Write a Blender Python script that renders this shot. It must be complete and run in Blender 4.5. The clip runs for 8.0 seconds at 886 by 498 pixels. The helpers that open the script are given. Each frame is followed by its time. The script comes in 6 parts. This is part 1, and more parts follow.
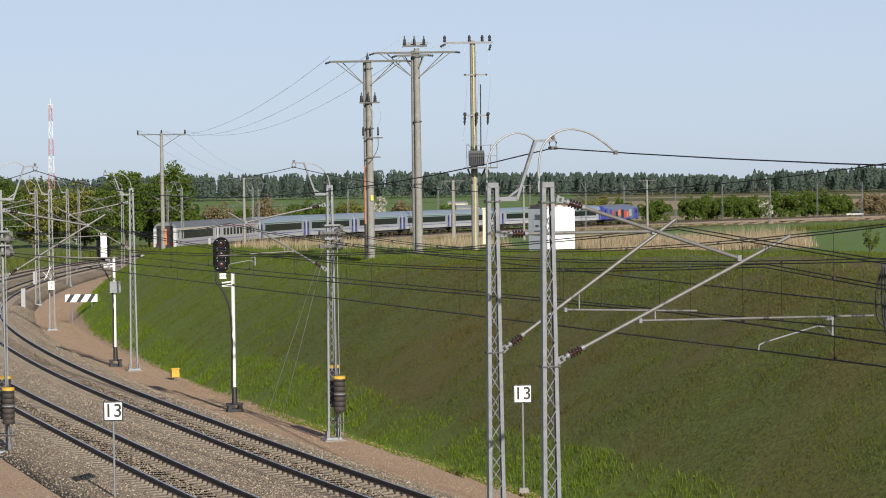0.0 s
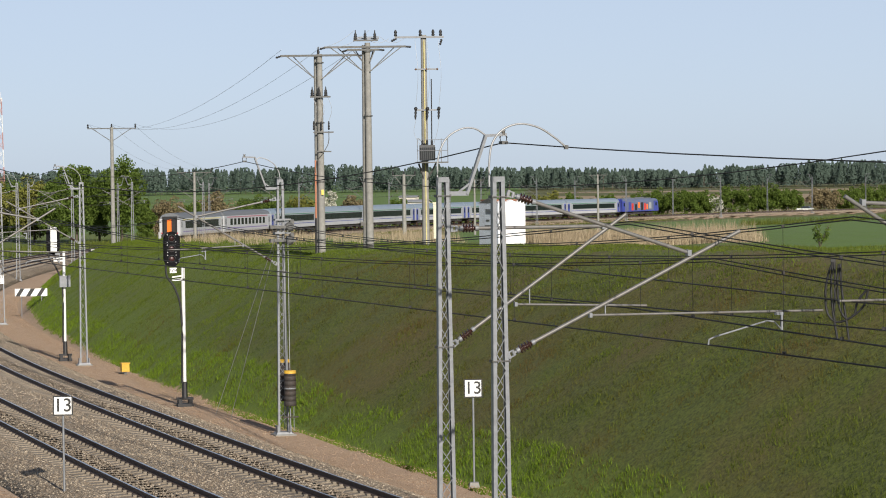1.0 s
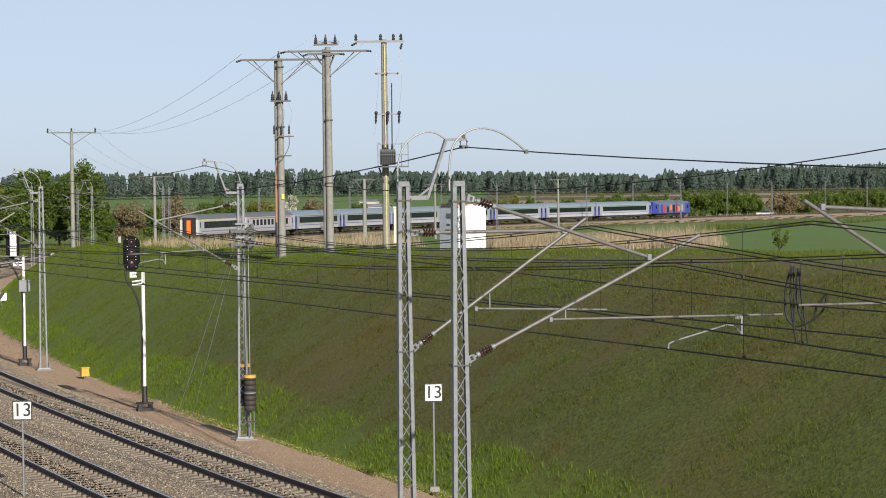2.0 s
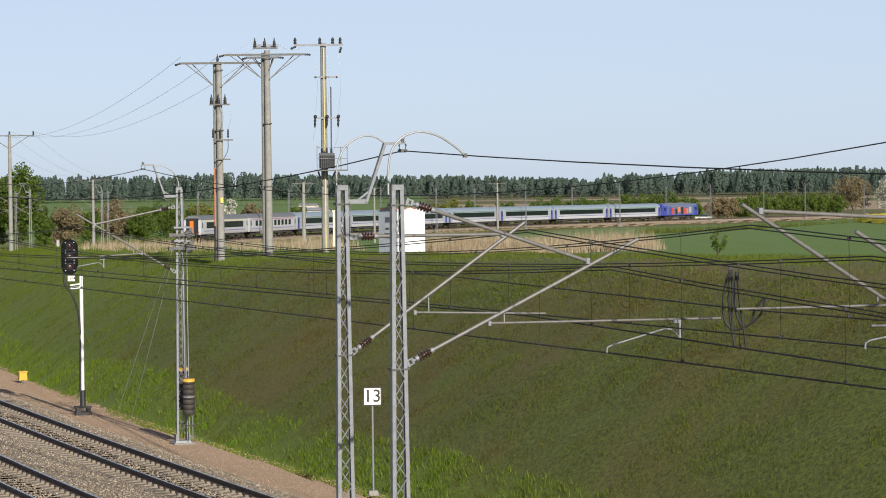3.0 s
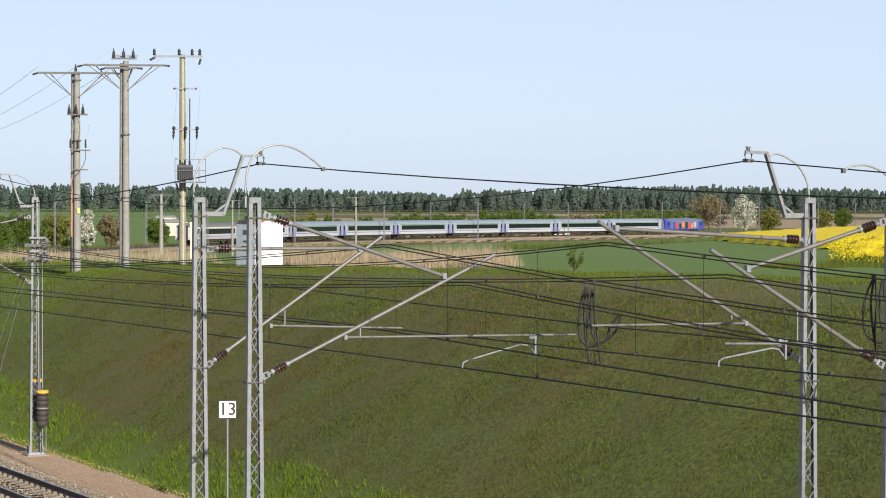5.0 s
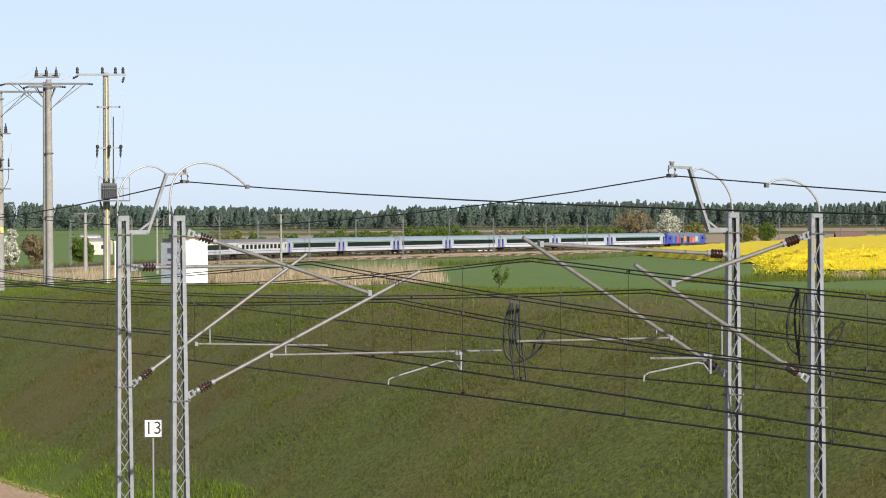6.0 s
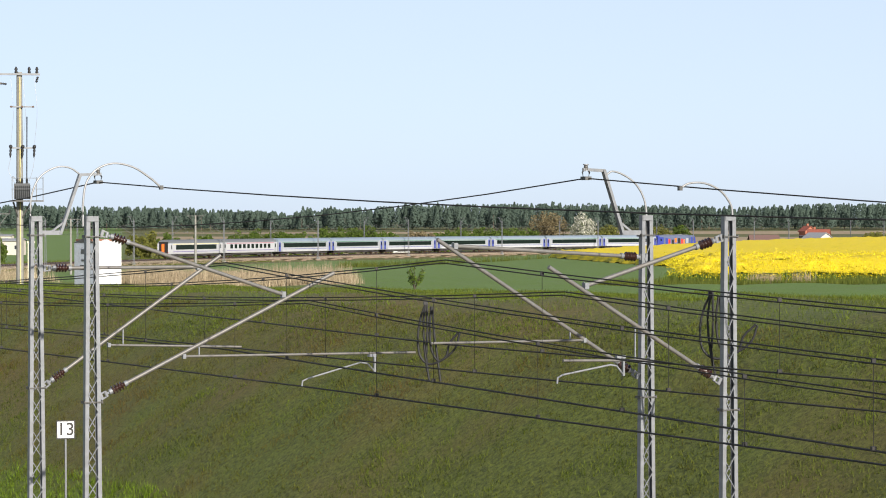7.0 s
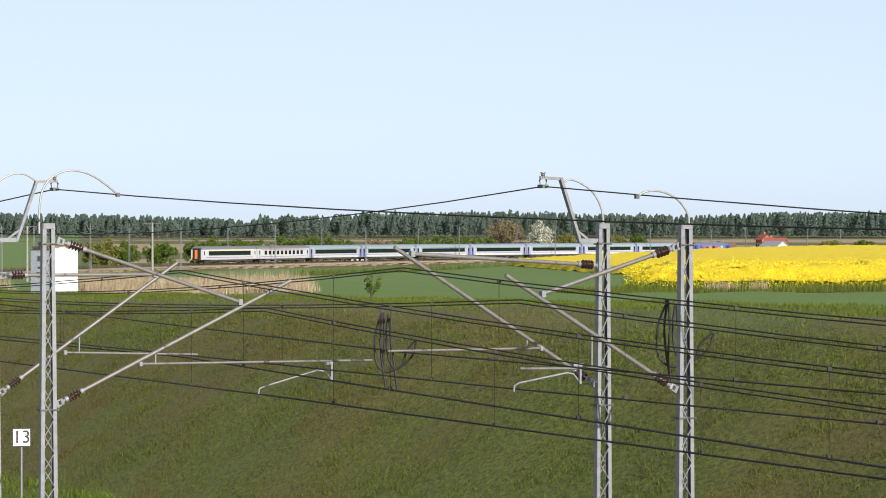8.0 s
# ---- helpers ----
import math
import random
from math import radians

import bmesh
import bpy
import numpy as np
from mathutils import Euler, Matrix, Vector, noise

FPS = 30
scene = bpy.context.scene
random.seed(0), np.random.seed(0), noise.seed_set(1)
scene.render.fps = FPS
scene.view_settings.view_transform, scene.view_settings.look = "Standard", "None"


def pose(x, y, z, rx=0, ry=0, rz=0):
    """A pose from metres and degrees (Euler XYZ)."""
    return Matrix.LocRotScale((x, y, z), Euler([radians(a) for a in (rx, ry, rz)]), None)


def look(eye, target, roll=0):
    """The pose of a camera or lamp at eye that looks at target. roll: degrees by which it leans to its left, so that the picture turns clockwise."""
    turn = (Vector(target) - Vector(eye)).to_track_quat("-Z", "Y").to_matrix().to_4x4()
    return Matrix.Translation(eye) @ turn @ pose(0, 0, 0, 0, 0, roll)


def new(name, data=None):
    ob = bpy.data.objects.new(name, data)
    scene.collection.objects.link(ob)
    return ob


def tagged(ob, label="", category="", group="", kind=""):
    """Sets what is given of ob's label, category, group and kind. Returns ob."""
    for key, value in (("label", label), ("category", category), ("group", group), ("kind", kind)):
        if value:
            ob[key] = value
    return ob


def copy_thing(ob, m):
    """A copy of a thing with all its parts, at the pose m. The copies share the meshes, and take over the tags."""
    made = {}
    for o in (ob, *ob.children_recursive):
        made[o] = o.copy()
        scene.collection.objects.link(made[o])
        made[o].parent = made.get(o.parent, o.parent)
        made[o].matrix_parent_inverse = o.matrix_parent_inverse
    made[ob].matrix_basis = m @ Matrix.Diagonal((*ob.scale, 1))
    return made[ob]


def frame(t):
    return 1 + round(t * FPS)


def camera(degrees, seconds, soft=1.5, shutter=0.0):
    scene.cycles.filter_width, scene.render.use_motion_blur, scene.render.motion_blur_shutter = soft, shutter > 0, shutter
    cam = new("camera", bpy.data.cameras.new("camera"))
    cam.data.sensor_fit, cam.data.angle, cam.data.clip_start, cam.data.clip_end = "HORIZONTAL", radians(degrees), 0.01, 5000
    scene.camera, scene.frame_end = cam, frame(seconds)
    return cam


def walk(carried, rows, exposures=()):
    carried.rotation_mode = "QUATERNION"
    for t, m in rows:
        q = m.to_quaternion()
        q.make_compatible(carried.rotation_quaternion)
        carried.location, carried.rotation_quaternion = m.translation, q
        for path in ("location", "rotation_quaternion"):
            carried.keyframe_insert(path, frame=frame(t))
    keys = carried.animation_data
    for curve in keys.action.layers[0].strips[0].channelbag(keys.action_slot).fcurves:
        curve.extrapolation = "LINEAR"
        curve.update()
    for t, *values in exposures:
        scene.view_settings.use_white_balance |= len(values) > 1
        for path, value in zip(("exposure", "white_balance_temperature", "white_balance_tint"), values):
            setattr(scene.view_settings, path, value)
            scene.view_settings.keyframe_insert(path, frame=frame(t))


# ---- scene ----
# A camera on a tripod on a bridge over the line, turning to the right; rail level is z = 0.
cam = camera(18.54, 8.0, soft=1.0)
EYE, ARM = 8.0, 0.36
ROWS = [
    (0.0, -0.000, -1.383, -0.856),
    (0.5, -0.432, -1.468, -0.831),
    (1.0, -1.036, -1.514, -0.776),
    (1.5, -1.602, -1.471, -0.824),
    (2.8, -2.675, -1.386, -0.644),
    (3.0, -3.153, -1.371, -0.700),
    (3.5, -4.119, -1.399, -0.778),
    (4.0, -4.901, -1.421, -0.467),
    (4.5, -5.503, -1.279, -0.218),
    (5.8, -7.391, -0.795, -0.115),
    (6.0, -7.724, -0.739, -0.329),
    (6.5, -8.470, -0.722, -0.156),
    (7.0, -9.519, -0.708, -0.101),
    (7.5, -10.258, -0.644, -0.035),
    (8.0, -10.419, -0.543, 0.000),
]
walk(cam, [(t, pose(-math.sin(radians(yaw)) * ARM, 0, EYE, 90 + pitch, 0, yaw) @ pose(0, 0, 0, 0, 0, roll))
           for t, yaw, pitch, roll in ROWS], exposures=[(0.0, 0.10, 6450, 11), (1.5, 0.13, 6450, 11), (3.5, 0.25, 6450, 11), (4.5, 0.35, 6450, 11), (6.5, 0.47, 6450, 11), (8.0, 0.52, 6450, 11)])

# ---------------------------------------------------------------- light
world = bpy.data.worlds.new("sky")
scene.world = world
world.use_nodes = True
wn = world.node_tree.nodes
sky = wn.new("ShaderNodeTexSky")
sky.sky_type, sky.sun_disc = "NISHITA", False
SUN_EL, SUN_AZ = 24.0, 163.0          # degrees above the horizon; clockwise from ahead (+y)
sky.sun_elevation, sky.sun_rotation = radians(SUN_EL), radians(SUN_AZ)
sky.air_density, sky.dust_density, sky.ozone_density = 0.47, 0.7, 0.6
veil = wn.new("ShaderNodeMix")        # thin haze over the blue, denser low down
veil.data_type = "RGBA"
veil.inputs[7].default_value = (5.4, 6.2, 7.35, 1)
height = wn.new("ShaderNodeSeparateXYZ")
thin = wn.new("ShaderNodeMapRange")
thin.inputs[1].default_value, thin.inputs[2].default_value, thin.inputs[3].default_value, thin.inputs[4].default_value = 0.1, 0.6, 0.7, 0.0
world.node_tree.links.new(wn.new("ShaderNodeTexCoord").outputs["Generated"], height.inputs[0])
world.node_tree.links.new(height.outputs[2], thin.inputs[0])
world.node_tree.links.new(thin.outputs[0], veil.inputs[0])
world.node_tree.links.new(sky.outputs[0], veil.inputs[6])
world.node_tree.links.new(veil.outputs[2], wn["Background"].inputs[0])
wn["Background"].inputs[1].default_value = 0.10
sun = new("sun", bpy.data.lights.new("sun", "SUN"))
sun.data.energy, sun.data.angle, sun.data.color = 5.5, radians(0.6), (1.0, 0.93, 0.82)
_e, _a = radians(SUN_EL), radians(SUN_AZ)
SUN_DIR = Vector((math.sin(_a) * math.cos(_e), math.cos(_a) * math.cos(_e), math.sin(_e)))
sun.matrix_world = look(SUN_DIR * 200, (0, 0, 0))


# ---------------------------------------------------------------- materials
def ramp(nt, fac, stops):
    r = nt.nodes.new("ShaderNodeValToRGB")
    els = r.color_ramp.elements
    while len(els) < len(stops):
        els.new(0.5)
    for e, (p, c) in zip(els, stops):
        e.position, e.color = p, (*c, 1)
    nt.links.new(fac, r.inputs[0])
    return r.outputs[0]


def noise_tex(nt, scale, detail=4.0, rough=0.6, vec=None, stretch=None):
    n = nt.nodes.new("ShaderNodeTexNoise")
    n.inputs["Scale"].default_value, n.inputs["Detail"].default_value, n.inputs["Roughness"].default_value = scale, detail, rough
    if vec is None:
        vec = nt.nodes.new("ShaderNodeTexCoord").outputs["Object"]
    if stretch:
        m = nt.nodes.new("ShaderNodeMapping")
        m.inputs["Scale"].default_value = stretch
        nt.links.new(vec, m.inputs[0])
        vec = m.outputs[0]
    nt.links.new(vec, n.inputs["Vector"])
    return n.outputs["Fac"]


def blend(nt, fac, a, b, mode="MIX"):
    m = nt.nodes.new("ShaderNodeMix")
    m.data_type, m.blend_type = "RGBA", mode
    for sock, val in ((m.inputs[0], fac), (m.inputs[6], a), (m.inputs[7], b)):
        if isinstance(val, (int, float)):
            sock.default_value = val
        elif isinstance(val, tuple):
            sock.default_value = (*val, 1)
        else:
            nt.links.new(val, sock)
    return m.outputs[2]


def attr(nt, name):
    n = nt.nodes.new("ShaderNodeAttribute")
    n.attribute_name = name
    return n.outputs["Fac"]


def base_mat(name, rough=0.6, metal=0.0):
    m = bpy.data.materials.new(name)
    m.use_nodes = True
    b = m.node_tree.nodes["Principled BSDF"]
    b.inputs["Roughness"].default_value, b.inputs["Metallic"].default_value = rough, metal
    return m, m.node_tree, b


def bump(nt, bsdf, fac, strength, dist):
    b = nt.nodes.new("ShaderNodeBump")
    b.inputs["Strength"].default_value, b.inputs["Distance"].default_value = strength, dist
    nt.links.new(fac, b.inputs["Height"])
    nt.links.new(b.outputs[0], bsdf.inputs["Normal"])


def worn(name, color, rough=0.6, metal=0.0, var=0.25, scale=3.0, dirt=(0.18, 0.15, 0.12), dirt_amt=0.25, vary=0.0, bumps=0.0):
    """Paint, metal or concrete: base colour with fine grain, broad stains and, with vary, a tone of its own for each object."""
    m, nt, b = base_mat(name, rough, metal)
    lo, hi = tuple(c * (1 - var) for c in color), tuple(min(1, c * (1 + var * 0.6)) for c in color)
    col = ramp(nt, noise_tex(nt, scale * 6, 5), [(0.3, lo), (0.7, hi)])
    mask = ramp(nt, noise_tex(nt, scale, 6, 0.7), [(0.5, (0, 0, 0)), (0.75, (dirt_amt,) * 3)])
    col = blend(nt, mask, col, dirt)
    if vary:
        info = nt.nodes.new("ShaderNodeObjectInfo")
        tone = ramp(nt, info.outputs["Random"], [(0.0, (1 - vary,) * 3), (1.0, (1 + vary,) * 3)])
        col = blend(nt, 1.0, col, tone, "MULTIPLY")
    nt.links.new(col, b.inputs["Base Color"])
    if bumps:
        bump(nt, b, noise_tex(nt, scale * 12, 4), 0.5, bumps)
    return m


GALV = worn("galvanised_steel", (0.205, 0.215, 0.228), 0.55, 0.2, 0.2, 1.2, (0.2, 0.18, 0.16), 0.3)
GALV_DARK = worn("weathered_steel", (0.11, 0.11, 0.105), 0.6, 0.3, 0.3, 1.5, (0.12, 0.08, 0.05), 0.4)
TUBE = worn("dull_aluminium_tube", (0.165, 0.16, 0.15), 0.5, 0.3, 0.2, 2.0, (0.2, 0.16, 0.12), 0.4)
RUST = worn("rusty_steel", (0.13, 0.075, 0.045), 0.8, 0.1, 0.4, 4.0, (0.05, 0.03, 0.02), 0.5)
BLACK = worn("black_paint", (0.012, 0.012, 0.013), 0.6, 0.0, 0.3, 3.0, (0.05, 0.045, 0.04), 0.2)
WIRE = worn("tarnished_copper_wire", (0.014, 0.013, 0.012), 0.7, 0.0, 0.3, 2.0)
CABLE = worn("grey_cable", (0.34, 0.345, 0.35), 0.5, 0.3, 0.2, 2.0)
WHITE = worn("white_paint", (0.66, 0.66, 0.64), 0.45, 0.0, 0.06, 1.5, (0.35, 0.31, 0.26), 0.25)
YELLOW = worn("yellow_paint", (0.55, 0.33, 0.03), 0.6, 0.0, 0.25, 3.0, (0.2, 0.12, 0.05), 0.5)
PORCELAIN = worn("brown_porcelain", (0.03, 0.012, 0.009), 0.2, 0.0, 0.25, 6.0)
CONCRETE = worn("pole_concrete", (0.235, 0.23, 0.21), 0.85, 0.0, 0.2, 0.8, (0.16, 0.14, 0.11), 0.45, bumps=0.004)
WEIGHT = worn("cast_iron_weights", (0.05, 0.043, 0.038), 0.75, 0.2, 0.35, 3.0, (0.1, 0.05, 0.03), 0.5)


# ---------------------------------------------------------------- mesh building
class Shape:
    def __init__(self):
        self.v, self.f, self.smooth = [], [], []

    def add(self, verts, faces, smooth=False):
        o = len(self.v)
        self.v += [tuple(p) for p in verts]
        self.f += [tuple(i + o for i in f) for f in faces]
        self.smooth += [smooth] * len(faces)
        return self

    def box(self, c, s, rz=0.0, taper=1.0, m=None):
        hx, hy, hz = s[0] / 2, s[1] / 2, s[2] / 2
        pts = [Vector((x * hx * k, y * hy * k, z * hz)) for z, k in ((-1, 1), (1, taper)) for x, y in ((-1, -1), (1, -1), (1, 1), (-1, 1))]
        m = m or Matrix.Rotation(rz, 3, "Z")
        return self.add([m @ p + Vector(c) for p in pts], [(3, 2, 1, 0), (4, 5, 6, 7), (0, 1, 5, 4), (1, 2, 6, 5), (2, 3, 7, 6), (3, 0, 4, 7)])

    def beam(self, a, b, w, h):
        """A square bar from a to b."""
        a, b = Vector(a), Vector(b)
        return self.box((a + b) / 2, (w, h, (b - a).length), m=(b - a).to_track_quat("Z", "Y").to_matrix())

    def tube(self, pts, r, n=8, r1=None):
        pts = [Vector(p) for p in pts]
        verts, k = [], len(pts)
        for i, p in enumerate(pts):
            d = (pts[min(i + 1, k - 1)] - pts[max(i - 1, 0)]).normalized()
            q = d.to_track_quat("Z", "Y")
            rr = r if r1 is None else r + (r1 - r) * i / (k - 1)
            verts += [p + q @ Vector((rr * math.cos(a), rr * math.sin(a), 0)) for a in (2 * math.pi * j / n for j in range(n))]
        faces = [(i * n + j, i * n + (j + 1) % n, (i + 1) * n + (j + 1) % n, (i + 1) * n + j) for i in range(k - 1) for j in range(n)]
        self.add(verts, faces, n > 5)
        return self.add(verts[:n], [tuple(reversed(range(n)))]).add(verts[-n:], [tuple(range(n))])

    def lathe(self, profile, n=12, base=(0, 0, 0), axis=(0, 0, 1)):
        q, base = Vector(axis).to_track_quat("Z", "Y"), Vector(base)
        verts = [base + q @ Vector((r * math.cos(a), r * math.sin(a), z)) for r, z in profile for a in (2 * math.pi * j / n for j in range(n))]
        k = len(profile)
        faces = [(i * n + j, i * n + (j + 1) % n, (i + 1) * n + (j + 1) % n, (i + 1) * n + j) for i in range(k - 1) for j in range(n)]
        self.add(verts, faces, True)
        return self.add(verts[:n], [tuple(reversed(range(n)))]).add(verts[-n:], [tuple(range(n))])

    def extrude(self, poly, y0, y1):
        """A polygon in x, z drawn out along y."""
        n = len(poly)
        v = [(x, y0, z) for x, z in poly] + [(x, y1, z) for x, z in poly]
        return self.add(v, [tuple(range(n)), tuple(reversed(range(n, 2 * n)))] + [(j, j + n, (j + 1) % n + n, (j + 1) % n) for j in range(n)])

    def mesh(self, name, mat):
        me = bpy.data.meshes.new(name)
        me.from_pydata(self.v, [], self.f)
        me.polygons.foreach_set("use_smooth", self.smooth)
        for m in (mat if isinstance(mat, (list, tuple)) else [mat]):
            me.materials.append(m)
        me.update()
        return me


def part(name, shape, mat, parent=None, label="", at=None):
    """Links a shape as one mesh object under a thing or a part."""
    ob = new(name, shape if isinstance(shape, bpy.types.Mesh) else shape.mesh(name, mat))
    ob.parent = parent
    if at is not None:
        ob.matrix_basis = at
    return tagged(ob, label) if label else ob


def thing(name, label, category, group="", at=None, kind=""):
    ob = new(name)
    ob.empty_display_size = 0.3
    if at is not None:
        ob.matrix_basis = at
    return tagged(ob, label, category, group, kind)


# ---------------------------------------------------------------- plan: line, cutting, fields
# Centre of the right-hand track, from under the bridge round the long bend and away.
KNOTS = np.array([(31, -20), (24.2, 0), (17.2, 20), (7.4, 45), (-2.6, 73), (-5.8, 83.5), (-10.8, 100), (-14.4, 111.3), (-19.4, 130), (-25.3, 154),
                  (-31.2, 185), (-34.6, 217), (-36.2, 250), (-36.0, 285), (-34.2, 315), (-32.4, 332), (-30.1, 354), (-26.2, 380), (-20.8, 406), (-14.3, 432),
                  (-7, 457), (1.1, 482), (11.0, 507), (21.5, 531), (31.5, 553), (42, 572), (54.9, 594), (70, 616), (84.8, 638), (101.5, 660), (119, 680.5),
                  (137, 700), (157, 719), (177, 737), (197, 754), (218, 770), (236, 783), (300, 824), (420, 888), (600, 965)], float)
TRACK_GAP = 4.1


def spline(knots, step=1.0):
    t = np.r_[0, np.cumsum(np.hypot(*np.diff(knots, axis=0).T))]
    d = np.gradient(knots, t, axis=0)
    u = np.arange(0, t[-1], step)
    i = np.clip(np.searchsorted(t, u, "right") - 1, 0, len(t) - 2)
    h = (t[i + 1] - t[i])[:, None]
    s = ((u - t[i])[:, None]) / h
    out = ((2 * s**3 - 3 * s**2 + 1) * knots[i] + (s**3 - 2 * s**2 + s) * h * d[i] + (-2 * s**3 + 3 * s**2) * knots[i + 1] + (s**3 - s**2) * h * d[i + 1])
    for _ in range(3):
        out[12:-12] = np.stack([np.convolve(out[:, k], np.ones(25) / 25, "valid") for k in (0, 1)], 1)
    return out


LINE = spline(KNOTS)
LINE_S = np.r_[0, np.cumsum(np.hypot(*np.diff(LINE, axis=0).T))]


def rail_z(y):
    """Height of the rails: level near, falling a little beyond the bend."""
    return -1.35 * np.clip((np.asarray(y, float) - 290) / 400, 0, 1.4)


def on_line(s, off=0.0):
    """Place and heading on the line s metres along it, off metres to its right."""
    x, y = np.interp(s, LINE_S, LINE[:, 0]), np.interp(s, LINE_S, LINE[:, 1])
    dx = np.interp(s + 1, LINE_S, LINE[:, 0]) - np.interp(s - 1, LINE_S, LINE[:, 0])
    dy = np.interp(s + 1, LINE_S, LINE[:, 1]) - np.interp(s - 1, LINE_S, LINE[:, 1])
    n = np.hypot(dx, dy)
    return x + off * dy / n, y - off * dx / n, np.arctan2(-dx, dy)


def nearest_s(x, y):
    return float(LINE_S[np.argmin((LINE[:, 0] - x) ** 2 + (LINE[:, 1] - y) ** 2)])


def smooth(a, b, v):
    u = np.clip((v - a) / (b - a), 0, 1)
    return u * u * (3 - 2 * u)


def side(x, y):
    """Signed distance from the right-hand track's centre, positive to the right of it."""
    x, y = np.atleast_1d(x).astype(float), np.atleast_1d(y).astype(float)
    out = np.empty(len(x))
    L = LINE[::2]
    T = np.gradient(L, axis=0)
    T /= np.hypot(*T.T)[:, None]
    for a in range(0, len(x), 4000):
        dx, dy = x[a:a + 4000, None] - L[:, 0], y[a:a + 4000, None] - L[:, 1]
        i = np.argmin(dx * dx + dy * dy, 1)
        j = np.arange(len(i))
        cross = dx[j, i] * T[i, 1] - dy[j, i] * T[i, 0]
        dist = np.hypot(dx[j, i], dy[j, i])
        out[a:a + 4000] = np.where(dist < 6, cross, np.sign(cross) * dist)
    return out


def ground(x, y, d=None):
    x, y = np.atleast_1d(x).astype(float), np.atleast_1d(y).astype(float)
    d = side(x, y) if d is None else d
    bed = rail_z(y) - 0.62
    hill = 7.0 - 0.0178 * np.clip(y, 20, 330) - 0.0055 * np.clip(y - 330, 0, 200)
    hill = np.maximum(hill, 0) + np.minimum(hill, 0) * 1.0
    hill += 2.4 * smooth(75, 165, x) * smooth(150, 330, y) * (1 - smooth(470, 620, y - 0.25 * x))
    hill -= 1.6 * smooth(250, 420, y) * (1 - smooth(40, 120, x))
    hill = np.where(y > 330, hill * (1 - smooth(460, 600, y - 0.25 * x)) + (rail_z(y) - 1.0) * smooth(460, 600, y - 0.25 * x), hill)
    toe = 5.8 + 0.5 * np.sin(y * 0.13) * np.sin(y * 0.041)
    rise = np.clip(d - toe, 0, None)
    bank = bed + rise * 0.72 - 0.25 * np.exp(-((d - toe) / 1.2) ** 2)
    k = 0.7
    right = -k * np.log(np.exp(-np.clip(bank, -5, 40) / k) + np.exp(-np.clip(hill, -5, 40) / k))
    right = np.where(d < toe - 1, bed, right)
    # past the far end of the line the land runs on, a little lower
    left = bed - 0.5 * smooth(8, 40, -d) + 1.0 * smooth(300, 1200, -d)
    z = np.where(d > 1, right, left)
    z += (0.05 * np.sin(x * 0.9 + 0.6 * y) + 0.05 * np.sin(0.71 * y - 0.4 * x)) * smooth(7, 12, np.abs(d)) * (1 - smooth(300, 500, y))
    return z


def gz(x, y):
    return float(ground(x, y)[0])


# ---------------------------------------------------------------- ground
def rape_edge(y):
    """The field's left-hand edge: aslant from its near corner, then almost straight away."""
    y = np.asarray(y, float)
    return np.interp(y, [112, 330, 480, 600], [28.5, 91, 99, 104]) + 0.35 * np.sin(y * 0.5) + 0.25 * np.sin(y * 1.7)


def in_rape(x, y):
    return smooth(0, 1.2, x - rape_edge(y)) * smooth(115.5, 117, y) * (1 - smooth(452, 456, y - 0.25 * x))


